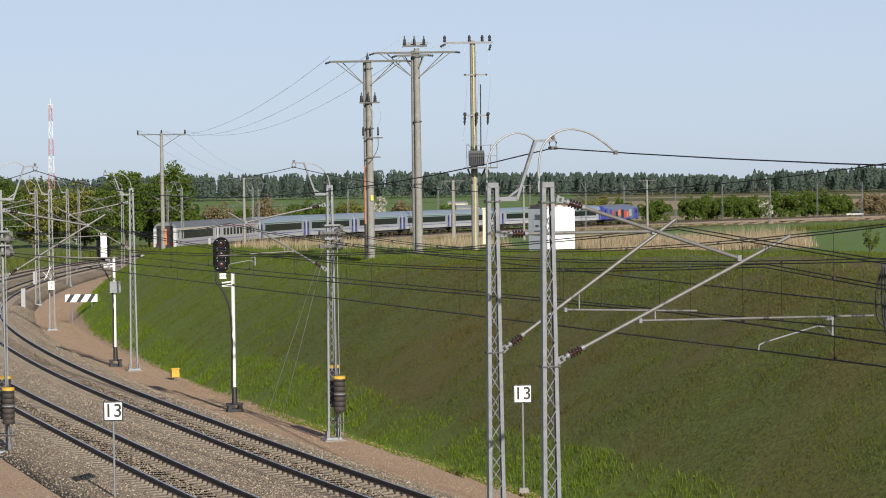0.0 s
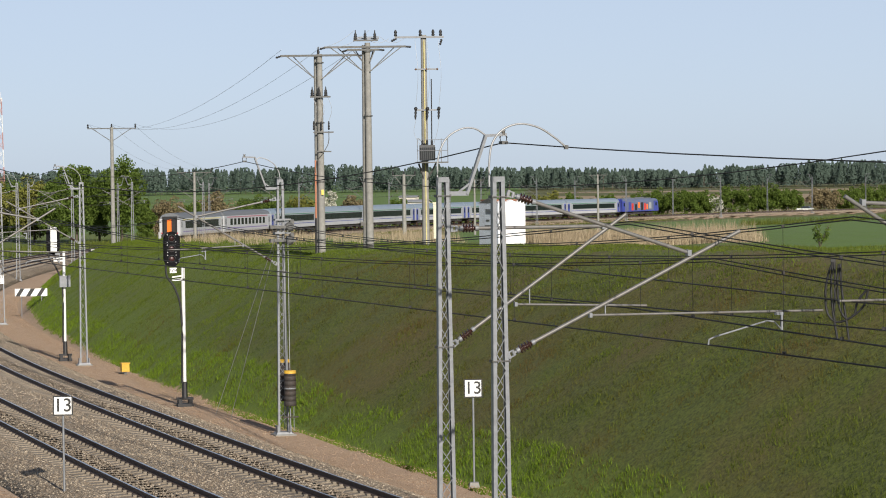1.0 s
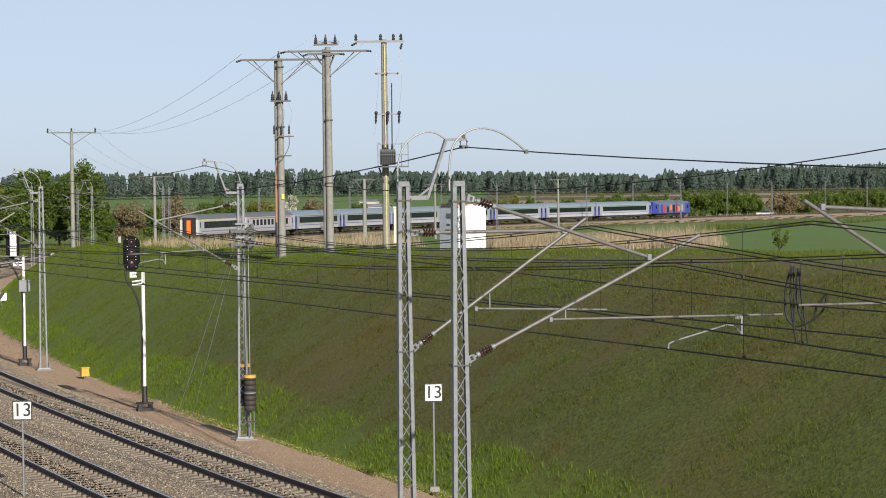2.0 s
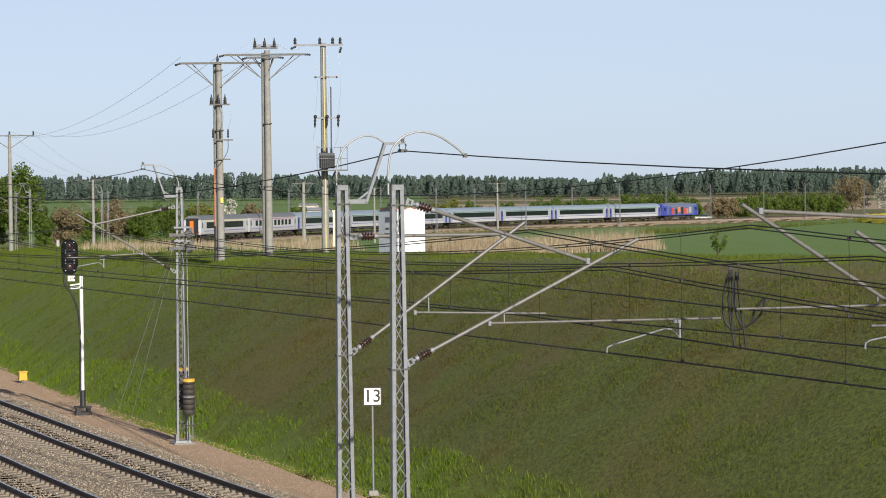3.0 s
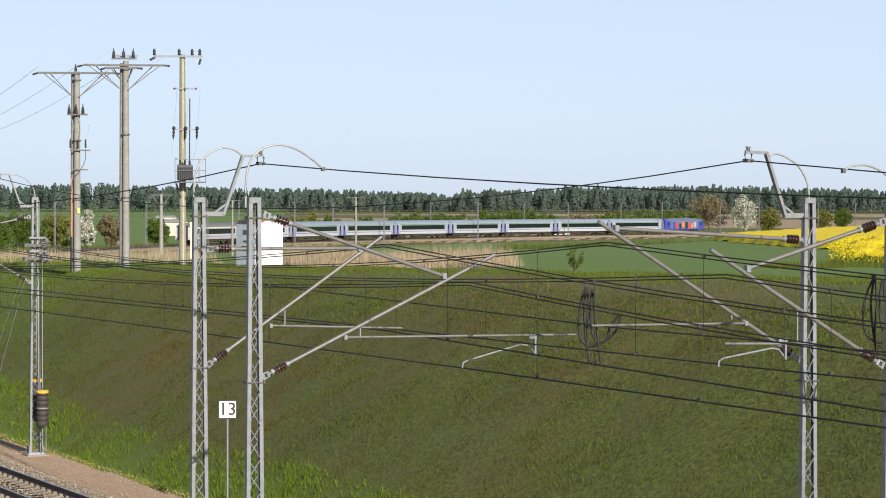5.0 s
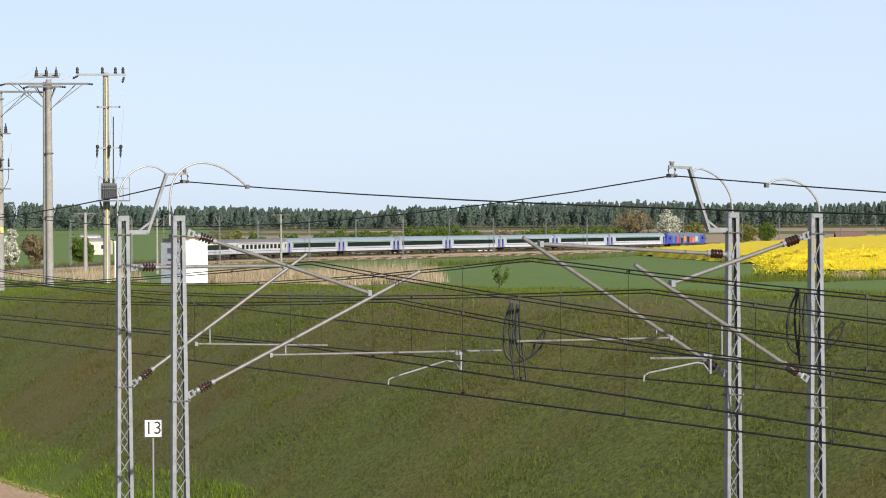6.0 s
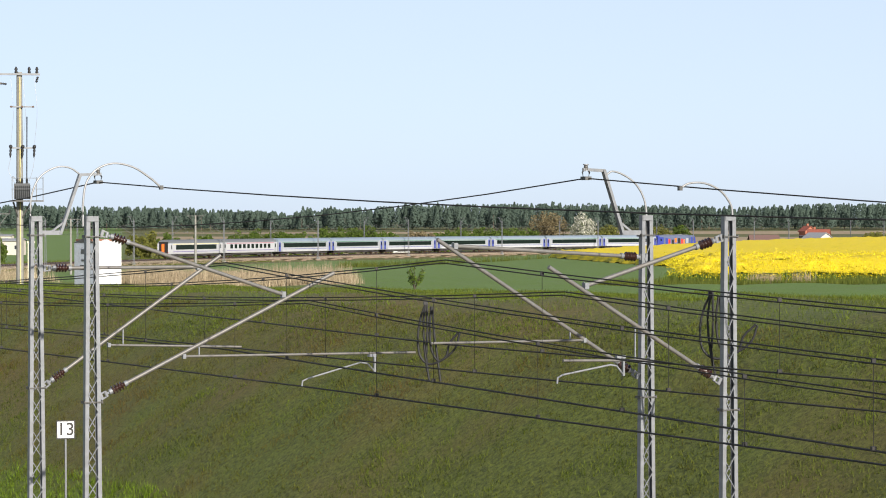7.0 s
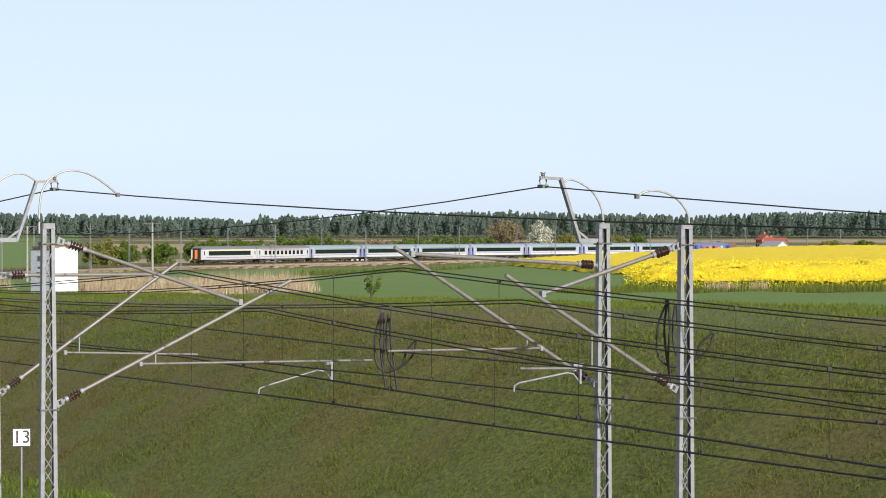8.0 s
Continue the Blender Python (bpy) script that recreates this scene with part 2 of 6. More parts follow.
def ground_material():
    m, nt, b = base_mat("ground", 0.95)
    L = nt.links.new
    pos = nt.nodes.new("ShaderNodeTexCoord").outputs["Object"]
    fine, mid, broad = noise_tex(nt, 9, 5, 0.7, pos), noise_tex(nt, 1.1, 5, 0.65, pos), noise_tex(nt, 0.13, 4, 0.6, pos)
    grass = blend(nt, mid, ramp(nt, fine, [(0.36, (0.024, 0.038, 0.003)), (0.64, (0.108, 0.142, 0.014))]), ramp(nt, fine, [(0.36, (0.036, 0.046, 0.006)), (0.64, (0.128, 0.140, 0.019))]))
    dry = ramp(nt, broad, [(0.42, (0, 0, 0)), (0.64, (0.8, 0.8, 0.8))])
    grass = blend(nt, dry, grass, ramp(nt, fine, [(0.3, (0.072, 0.052, 0.014)), (0.7, (0.145, 0.100, 0.030))]))
    lush = ramp(nt, fine, [(0.3, (0.060, 0.095, 0.006)), (0.7, (0.140, 0.195, 0.018))])
    grass = blend(nt, attr(nt, "lush"), grass, lush)
    crop = blend(nt, mid, blend(nt, fine, (0.058, 0.115, 0.013), (0.096, 0.165, 0.020)), blend(nt, fine, (0.082, 0.146, 0.017), (0.128, 0.204, 0.028)))
    wave = nt.nodes.new("ShaderNodeTexWave")
    wave.inputs["Scale"].default_value, wave.inputs["Distortion"].default_value, wave.inputs["Detail"].default_value = 0.055, 1.0, 2.0
    mp = nt.nodes.new("ShaderNodeMapping")
    mp.inputs["Rotation"].default_value = (0, 0, radians(62))
    L(pos, mp.inputs[0])
    L(mp.outputs[0], wave.inputs["Vector"])
    crop = blend(nt, ramp(nt, wave.outputs["Fac"], [(0.93, (0, 0, 0)), (1.0, (0.35, 0.35, 0.35))]), crop, (0.10, 0.13, 0.05))
    col = blend(nt, attr(nt, "crop"), grass, crop)
    gravel = blend(nt, mid, ramp(nt, noise_tex(nt, 26, 4, 0.8, pos), [(0.35, (0.27, 0.18, 0.115)), (0.65, (0.60, 0.46, 0.34))]),
                   ramp(nt, noise_tex(nt, 26, 4, 0.8, pos), [(0.35, (0.19, 0.115, 0.06)), (0.65, (0.44, 0.30, 0.18))]))
    edge = nt.nodes.new("ShaderNodeMath")
    edge.operation = "ADD"
    L(attr(nt, "gravel"), edge.inputs[0])
    sub = nt.nodes.new("ShaderNodeMath")
    sub.operation = "MULTIPLY_ADD"
    L(mid, sub.inputs[0])
    sub.inputs[1].default_value, sub.inputs[2].default_value = 0.9, -0.45
    L(sub.outputs[0], edge.inputs[1])
    col = blend(nt, ramp(nt, edge.outputs[0], [(0.42, (0, 0, 0)), (0.58, (1, 1, 1))]), col, gravel)
    plough = blend(nt, broad, (0.24, 0.18, 0.10), (0.33, 0.25, 0.15))
    col = blend(nt, attr(nt, "plough"), col, plough)
    col = blend(nt, attr(nt, "soil"), col, ramp(nt, fine, [(0.3, (0.03, 0.045, 0.012)), (0.7, (0.07, 0.08, 0.02))]))
    L(col, b.inputs["Base Color"])
    bump(nt, b, noise_tex(nt, 14, 5, 0.75, pos), 0.6, 0.06)
    return m


def build_ground():
    ang = np.radians(np.unique(np.r_[np.arange(-180, -20, 4.0), np.arange(-20, -12, 0.5), np.arange(-12, 24, 0.16), np.arange(24, 34, 0.5), np.arange(34, 181, 4.0)]))
    rad = np.r_[0.5, 12 * np.exp(np.arange(0, 540) * 0.0111)]
    rad = rad[rad < 4700]
    A, Rr = np.meshgrid(ang, rad)
    x, y = (Rr * np.sin(A)).ravel(), (Rr * np.cos(A)).ravel()
    d = side(x, y)
    z = ground(x, y, d)
    n, k = len(ang), len(rad)
    idx = np.arange(n * k).reshape(k, n)
    quads = np.stack([idx[:-1, :-1], idx[:-1, 1:], idx[1:, 1:], idx[1:, :-1]], -1).reshape(-1, 4)[:, ::-1]
    me = bpy.data.meshes.new("ground")
    me.from_pydata(np.stack([x, y, z], 1).tolist(), [], quads.tolist())
    me.polygons.foreach_set("use_smooth", [True] * len(quads))
    hillside = smooth(14, 22, d) * (y > 60)
    wob = 3 * np.sin(x * 0.21) + 2 * np.sin(x * 0.057 + 1)
    # wheat from just behind the crest; before it a reed bed beside the kiosk
    reedy = (1 - smooth(0.128, 0.145, x / np.maximum(y, 1))) * (1 - smooth(150, 158, y))
    crop = smooth(19.5, 21.5, d + 0.25 * wob) * (1 - reedy) * (x > -30 + 0 * y)
    crop = np.where(d > 12, crop * (1 - in_rape(x, y)), 0)
    away = (d < -12) & (y > 250)
    band = 0.5 + 0.5 * np.sin(0.0105 * y + 0.004 * x + 1.0)
    crop = np.where(away & (x < 0.05 * y) & (y > 520), 1, crop)
    plough = np.where(away & (x > 0.06 * y) & (y > 720) & (y < 1700), smooth(0.2, 0.3, band), 0)
    v = d - 0.9 * smooth(92, 140, y)          # the path widens round the bend
    masks = {"gravel": np.where(d > 0, 1 - smooth(4.7, 5.8, v), 1 - smooth(TRACK_GAP + 4.2, TRACK_GAP + 6.5, -d)),
             "lush": np.where(d > 0, smooth(4.7, 5.4, v) * (1 - smooth(6.3, 7.8, v)), smooth(7, 9, -d) * 0.8) * (y < 600) + np.where(d > 6, 0.75 * smooth(100, 130, y + 9 * np.sin(0.16 * x + 0.1 * y)) * (y < 330), 0), "crop": crop, "plough": plough, "soil": np.where(d > 12, in_rape(x, y), 0)}
    for name, v in masks.items():
        a = me.attributes.new(name, "FLOAT", "POINT")
        a.data.foreach_set("value", np.asarray(v, np.float32))
    me.materials.append(ground_material())
    tagged(new("ground", me), "grassy cutting slope, gravel path and farm fields running to the horizon", "ground", kind="structure")


build_ground()


# ---------------------------------------------------------------- tracks
def ballast_material():
    m, nt, b = base_mat("ballast", 0.9)
    pos = nt.nodes.new("ShaderNodeTexCoord").outputs["Object"]
    v = nt.nodes.new("ShaderNodeTexVoronoi")
    v.inputs["Scale"].default_value = 15
    nt.links.new(pos, v.inputs["Vector"])
    tone = nt.nodes.new("ShaderNodeSeparateColor")
    nt.links.new(v.outputs["Color"], tone.inputs[0])
    col = ramp(nt, tone.outputs[0], [(0.0, (0.17, 0.135, 0.092)), (0.5, (0.31, 0.25, 0.175)), (1.0, (0.50, 0.42, 0.31))])
    col = blend(nt, ramp(nt, noise_tex(nt, 0.5, 5, 0.7, pos), [(0.42, (0, 0, 0)), (0.75, (0.6, 0.6, 0.6))]), col, (0.22, 0.145, 0.09))
    nt.links.new(col, b.inputs["Base Color"])
    # shade between the stones, put into the colour towards each cell's edge
    gap_shade = ramp(nt, v.outputs["Distance"], [(0.3, (1, 1, 1)), (0.8, (0.72, 0.70, 0.68))])
    nt.links.new(blend(nt, 1.0, col, gap_shade, "MULTIPLY"), b.inputs["Base Color"])
    bump(nt, b, v.outputs["Distance"], 1.0, 0.08)
    return m


BALLAST = ballast_material()
RAIL_STEEL = worn("rail_side_rust", (0.075, 0.05, 0.038), 0.75, 0.2, 0.3, 6.0)
RAIL_HEAD, _nt, _b = base_mat("polished_rail_head", 0.28, 1.0)
_nt.links.new(ramp(_nt, noise_tex(_nt, 3.0, 3), [(0.3, (0.42, 0.43, 0.45)), (0.7, (0.62, 0.63, 0.65))]), _b.inputs["Base Color"])
SLEEPER = worn("sleeper_concrete", (0.215, 0.182, 0.14), 0.9, 0.0, 0.3, 2.5, (0.14, 0.10, 0.07), 0.6, vary=0.12, bumps=0.004)


def sweep(name, profile, s0, s1, step, mat, parent, off, smooth_faces=False):
    """A profile of (across, up) drawn along the line; off metres right of the right-hand track's centre."""
    s = np.arange(s0, s1 + step, step)
    x, y, h = on_line(s, off)
    z = rail_z(y)
    n, v = len(profile), []
    for i in range(len(s)):
        cx, cy = math.cos(h[i]), math.sin(h[i])
        v += [(x[i] + p * cx, y[i] + p * cy, z[i] + q) for p, q in profile]
    f = [(i * n + j, i * n + (j + 1) % n, (i + 1) * n + (j + 1) % n, (i + 1) * n + j) for i in range(len(s) - 1) for j in range(n)]
    f += [tuple(reversed(range(n))), tuple(range((len(s) - 1) * n, len(s) * n))]
    sh = Shape().add(v, f, smooth_faces)
    return part(name, sh, mat, parent)


def sleeper_shape():
    prof = [(-1.3, -0.4), (-1.3, -0.2), (-0.95, -0.185), (-0.5, -0.185), (-0.3, -0.22), (0.3, -0.22), (0.5, -0.185), (0.95, -0.185), (1.3, -0.2), (1.3, -0.4)]
    sh = Shape()
    n = len(prof)
    v = [(x, y, z) for y in (-0.14, 0.14) for x, z in prof]
    sh.add(v, [tuple(range(n)), tuple(reversed(range(n, 2 * n)))] + [(j, j + n, (j + 1) % n + n, (j + 1) % n) for j in range(n)])
    for x in (-0.75, 0.75):
        for e in (-0.13, 0.13):
            sh.box((x + e, 0, -0.165), (0.1, 0.16, 0.05))
    return sh


def build_track(off, label):
    tr = thing("railway_track", label, "track", "pair of main-line tracks", kind="structure")
    r = 0.036
    for k in (-0.7535, 0.7535):
        prof = [(k - 0.075, -0.172), (k - 0.075, -0.155), (k - 0.012, -0.13), (k - 0.012, -0.05), (k - r, -0.04), (k - r, -0.012), (k - 0.026, -0.003), (k + 0.026, -0.003), (k + r, -0.012), (k + r, -0.04), (k + 0.012, -0.05), (k + 0.012, -0.13), (k + 0.075, -0.155), (k + 0.075, -0.172)]
        rail = sweep("rail", prof, 30, LINE_S[-1] - 3, 2.0, RAIL_STEEL, tr, off)
        sweep("rail_head", [(k - 0.027, -0.003), (k - 0.02, 0.0), (k + 0.02, 0.0), (k + 0.027, -0.003)], 30, LINE_S[-1] - 3, 2.0, RAIL_HEAD, rail, off)
    near = nearest_s(-2.0, 66)
    me = sleeper_shape().mesh("sleeper", SLEEPER)
    first = Shape()
    base_v, base_f = [Vector(p.co) for p in me.vertices], [tuple(p.vertices) for p in me.polygons]
    for i in range(int((LINE_S[-1] - 40) / 0.6)):
        s = 30 + i * 0.6
        x, y, h = on_line(s, off)
        m = Matrix.Translation((x, y, float(rail_z(y)))) @ Matrix.Rotation(float(h) + random.uniform(-0.01, 0.01), 4, "Z")
        if near <= s < near + 170:
            part("sleeper", me, None, tr, at=m)
        elif s < near or (s < near + 330):
            first.add([m @ p for p in base_v], base_f)
    tagged(part("far_sleepers", first, SLEEPER, tr), kind="stuff")
    return tr


bed = thing("ballast_bed", "grey-brown crushed stone ballast under both tracks", "ballast", kind="structure")
W = TRACK_GAP
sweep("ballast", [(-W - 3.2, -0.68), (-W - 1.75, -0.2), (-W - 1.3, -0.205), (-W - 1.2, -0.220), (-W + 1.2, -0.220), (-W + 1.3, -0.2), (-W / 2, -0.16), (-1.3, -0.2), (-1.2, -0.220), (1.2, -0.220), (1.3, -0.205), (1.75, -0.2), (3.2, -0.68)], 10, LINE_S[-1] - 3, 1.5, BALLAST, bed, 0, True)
build_track(0.0, "inner railway track with worn rails on concrete sleepers")
build_track(-W, "outer railway track with worn rails on concrete sleepers")


def scatter_stones(name, label, n, s0, s1, d0, d1, size, mat, lift):
    """Loose angular stones lying on the bed."""
    rng = np.random.default_rng(5)
    s, d = s0 + (s1 - s0) * rng.uniform(0, 1, n) ** 1.25, rng.uniform(d0, d1, n)
    keep = (np.abs(np.abs(d) - 0.7535) > 0.13) & (np.abs(np.abs(d + TRACK_GAP) - 0.7535) > 0.13)
    s, d = s[keep], d[keep]
    x, y, _ = on_line(s, d)
    zb = lift(d) + rail_z(y)
    n = len(x)
    base = np.array([(1, 0, 0), (0, 1, 0), (-1, 0, 0), (0, -1, 0), (0, 0, 0.8), (0, 0, -0.5)])
    P = base[None] * (size * rng.uniform(0.5, 1.3, (n, 1, 1))) * rng.uniform(0.7, 1.3, (n, 6, 3))
    a = rng.uniform(0, 6.28, n)
    c, q = np.cos(a)[:, None], np.sin(a)[:, None]
    P = np.stack([P[..., 0] * c - P[..., 1] * q, P[..., 0] * q + P[..., 1] * c, P[..., 2]], -1) + np.stack([x, y, zb], 1)[:, None]
    tri = np.array([(0, 1, 4), (1, 2, 4), (2, 3, 4), (3, 0, 4), (1, 0, 5), (0, 3, 5)])
    F = (tri[None] + 6 * np.arange(n)[:, None, None]).reshape(-1, 3)
    me = bpy.data.meshes.new(name)
    me.vertices.add(n * 6)
    me.vertices.foreach_set("co", P.reshape(-1).astype(np.float32))
    me.loops.add(len(F) * 3)
    me.loops.foreach_set("vertex_index", F.reshape(-1).astype(np.int32))
    me.polygons.add(len(F))
    me.polygons.foreach_set("loop_start", np.arange(0, len(F) * 3, 3, dtype=np.int32))
    me.update(calc_edges=True)
    me.materials.append(mat)
    tagged(new(name, me), label, "stones", kind="stuff")


def stone_mat(name, stops):
    m, nt, b = base_mat(name, 0.9)
    geo = nt.nodes.new("ShaderNodeNewGeometry")
    nt.links.new(ramp(nt, geo.outputs["Random Per Island"], stops), b.inputs["Base Color"])
    return m


_s0 = nearest_s(-2.0, 66)
scatter_stones("ballast_stones", "loose angular ballast stones, grey and brown", 60000, _s0, _s0 + 130, -W - 3.0, 3.0, 0.034,
               stone_mat("ballast_stone", [(0.0, (0.17, 0.13, 0.09)), (0.6, (0.29, 0.235, 0.17)), (1.0, (0.43, 0.36, 0.27))]),
               lambda d: np.interp(d, [-W - 3.2, -W - 1.75, -W - 1.3, -W - 1.2, -W + 1.2, -W + 1.3, -W / 2, -1.3, -1.2, 1.2, 1.3, 1.75, 3.2], [-0.68, -0.2, -0.205, -0.220, -0.220, -0.2, -0.16, -0.2, -0.220, -0.220, -0.205, -0.2, -0.68]))
scatter_stones("path_gravel", "pinkish gravel strewn over the lineside path", 22000, _s0, _s0 + 150, 2.9, 5.3, 0.02,
               stone_mat("path_stone", [(0.0, (0.18, 0.10, 0.05)), (0.6, (0.36, 0.24, 0.14)), (1.0, (0.52, 0.39, 0.27))]), lambda d: -0.62 + 0 * d)


scatter_stones("outer_gravel", "brown gravel strewn beside the outer track", 16000, _s0, _s0 + 90, -W - 6.5, -W - 3.1, 0.022,
               stone_mat("brown_stone", [(0.0, (0.14, 0.085, 0.045)), (0.6, (0.30, 0.20, 0.12)), (1.0, (0.46, 0.35, 0.25))]), lambda d: -0.62 + 0 * d)


# ---------------------------------------------------------------- train
def paint(name, c, rough=0.35):
    return worn(name, c, rough, 0.0, 0.08, 0.6, (0.2, 0.18, 0.15), 0.18)


C_SILVER, C_WHITE = paint("coach_silver", (0.30, 0.315, 0.335)), paint("coach_white", (0.42, 0.43, 0.44))
C_SLATE = paint("locomotive_blue_grey", (0.10, 0.12, 0.19))
C_BLUE, C_ROOF, C_ROOF2 = paint("coach_blue", (0.035, 0.05, 0.27)), paint("coach_roof_blue_grey", (0.20, 0.25, 0.30), 0.4), paint("coach_roof_grey", (0.13, 0.14, 0.15), 0.6)
C_RED, C_ORANGE, C_GREEN, C_CREAM, C_VIOLET = paint("red_panel", (0.55, 0.03, 0.02)), paint("orange_panel", (0.85, 0.17, 0.02)), paint("green_stripe", (0.03, 0.16, 0.08)), paint("cream_stripe", (0.62, 0.55, 0.28)), paint("violet_stripe", (0.17, 0.13, 0.30))
C_ROSE = paint("rose_stripe", (0.36, 0.13, 0.17))
UNDER = worn("underframe_grime", (0.04, 0.037, 0.035), 0.8, 0.1, 0.4, 2.0, (0.09, 0.06, 0.04), 0.4)
GLASS_DARK, _nt, _b = base_mat("tinted_window", 0.2)
_b.inputs["Base Color"].default_value, _b.inputs["Specular IOR Level"].default_value = (0.006, 0.012, 0.009, 1), 0.12
LAMP_RED, _nt, _b = base_mat("red_tail_lamp", 0.3)
_b.inputs["Base Color"].default_value = (0.4, 0.02, 0.02, 1)
COACH = 26.4


def bogie(parent, y):
    bg = part("bogie", Shape().box((0, y, 0.62), (2.3, 3.3, 0.28)).box((1.05, y, 0.62), (0.16, 3.6, 0.34)).box((-1.05, y, 0.62), (0.16, 3.6, 0.34)).box((0, y, 0.85), (1.6, 0.8, 0.3)), UNDER, parent)
    for dy in (-1.25, 1.25):
        w = Shape()
        for x in (-0.75, 0.75):
            w.lathe([(0.2, -0.07), (0.46, -0.07), (0.46, 0.05), (0.49, 0.07), (0.2, 0.07)], 16, (x, y + dy, 0.46), (1, 0, 0))
        part("wheelset", w.lathe([(0.08, -0.8), (0.08, 0.8)], 8, (0, y + dy, 0.46), (1, 0, 0)), RUST, bg)


def side_panels(parent, name, mat, y0, y1, z0, z1, proud=0.006, label="", x=1.415):
    """The same panel on both sides."""
    for s in (1, -1):
        part(name, Shape().box((s * (x + proud / 2), (y0 + y1) / 2, (z0 + z1) / 2), (proud, y1 - y0, z1 - z0)), mat, parent, label)


def coach(kind, group="coaches of the train"):
    labels = {"saloon": "silver and white passenger coach with dark window band and blue doors", "last": "silver last coach with cream stripe and orange end door",
              "compartment": "white passenger coach with grey windows and violet stripes"}
    c = thing("passenger_coach", labels[kind], "train coach", group)
    L = COACH / 2 - 0.35
    wall = C_SILVER if kind == "saloon" else C_WHITE
    prof = [(-1.34, 1.0), (-1.415, 1.25), (-1.415, 2.95), (-1.38, 3.25), (1.38, 3.25), (1.415, 2.95), (1.415, 1.25), (1.34, 1.0)]
    part("body", Shape().extrude(prof, -L, L), wall, c)
    roof = [(-1.38, 3.25), (-1.3, 3.5), (-1.05, 3.75), (-0.6, 3.93), (0, 4.0), (0.6, 3.93), (1.05, 3.75), (1.3, 3.5), (1.38, 3.25)]
    part("roof", Shape().extrude(list(reversed(roof)), -L + 0.1, L - 0.1), C_ROOF if kind == "saloon" else C_ROOF2, c)
    part("underframe", Shape().box((0, 0, 0.85), (2.4, 2 * L - 8.5, 0.45)).box((0.7, -2.5, 0.62), (1.1, 3.2, 0.4)).box((-0.7, 3.0, 0.62), (1.1, 2.4, 0.4)).box((0.7, 4.5, 0.62), (1.1, 1.6, 0.4)), UNDER, c)
    for y in (-9.5, 9.5):
        bogie(c, y)
    for e in (-1, 1):
        part("gangway", Shape().box((0, e * (L + 0.15), 2.15), (1.5, 0.34, 2.4)), BLACK, c, "black rubber gangway bellows")
        for x in (-0.87, 0.87):
            part("buffer", Shape().lathe([(0.09, 0), (0.09, 0.32), (0.22, 0.32), (0.22, 0.37)], 10, (x, e * L, 1.06), (0, e, 0)), UNDER, c)
    if kind == "saloon":
        side_panels(c, "lower_panel", C_WHITE, -L + 1.9, L - 1.9, 1.02, 1.82)
        side_panels(c, "blue_stripe", C_BLUE, -L + 1.9, L - 1.9, 1.56, 1.66, 0.012)
        side_panels(c, "green_stripe", C_GREEN, -L + 1.9, L - 1.9, 3.02, 3.14, 0.008)
        for s in (1, -1):
            side_panels(c, "door", C_BLUE, s * (L - 0.62) - 0.42, s * (L - 0.62) + 0.42, 1.1, 3.1, 0.02)
            side_panels(c, "door_window", GLASS_DARK, s * (L - 0.62) - 0.2, s * (L - 0.62) + 0.2, 2.05, 2.85, 0.03)
        ys, w = [-9.4 + i * 1.88 for i in range(11)], 1.74
        side_panels(c, "window_band", GLASS_DARK, -10.3, 10.3, 1.98, 2.92, 0.008)
        for y in ys:
            side_panels(c, "window", GLASS_DARK, y - w / 2, y + w / 2, 2.02, 2.88, 0.016)
    else:
        n = 10 if kind == "compartment" else 11
        for i in range(n):
            y = -9.0 + i * 18.0 / (n - 1)
            ww = 0.62 if kind == "compartment" else 0.76
            if kind == "last":
                side_panels(c, "window", GLASS_DARK, y - 0.82, y + 0.82, 1.97, 2.88, 0.016)
            else:
                side_panels(c, "window", GLASS_DARK, y - ww, y + ww, 1.95, 2.85, 0.012)
        if kind == "last":
            side_panels(c, "window_band", GLASS_DARK, -9.95, 9.95, 1.94, 2.91, 0.008)
        for s in (1, -1):
            side_panels(c, "door", C_WHITE if kind == "last" else C_SILVER, s * (L - 0.8) - 0.4, s * (L - 0.8) + 0.4, 1.1, 3.1, 0.02)
            side_panels(c, "door_window", GLASS_DARK, s * (L - 0.8) - 0.2, s * (L - 0.8) + 0.2, 2.05, 2.85, 0.03)
        side_panels(c, "upper_stripe", C_CREAM if kind == "last" else C_ROSE, -L + 1.6, L - 1.6, 3.0, 3.16, 0.008)
        side_panels(c, "lower_stripe", C_VIOLET, -L + 1.6, L - 1.6, 1.45, 1.58, 0.008)
    if kind == "last":
        part("end_door", Shape().box((0, -L - 0.36, 2.2), (0.58, 0.08, 1.9)), C_ORANGE, c, "orange end door of the last coach")
        for x in (-1.2, 1.2):
            part("end_pillar", Shape().box((x, -L - 0.06, 2.1), (0.36, 0.12, 2.2)), C_WHITE, c, "white end pillar")
        part("end_panel", Shape().box((0, -L - 0.03, 2.3), (2.0, 0.06, 2.5)), BLACK, c, "black end wall round the gangway")
        for x in (-1.05, 1.05):
            part("tail_lamp", Shape().lathe([(0.09, 0), (0.09, 0.05)], 12, (x, -L - 0.12, 1.35), (0, -1, 0)), LAMP_RED, c)
    return c


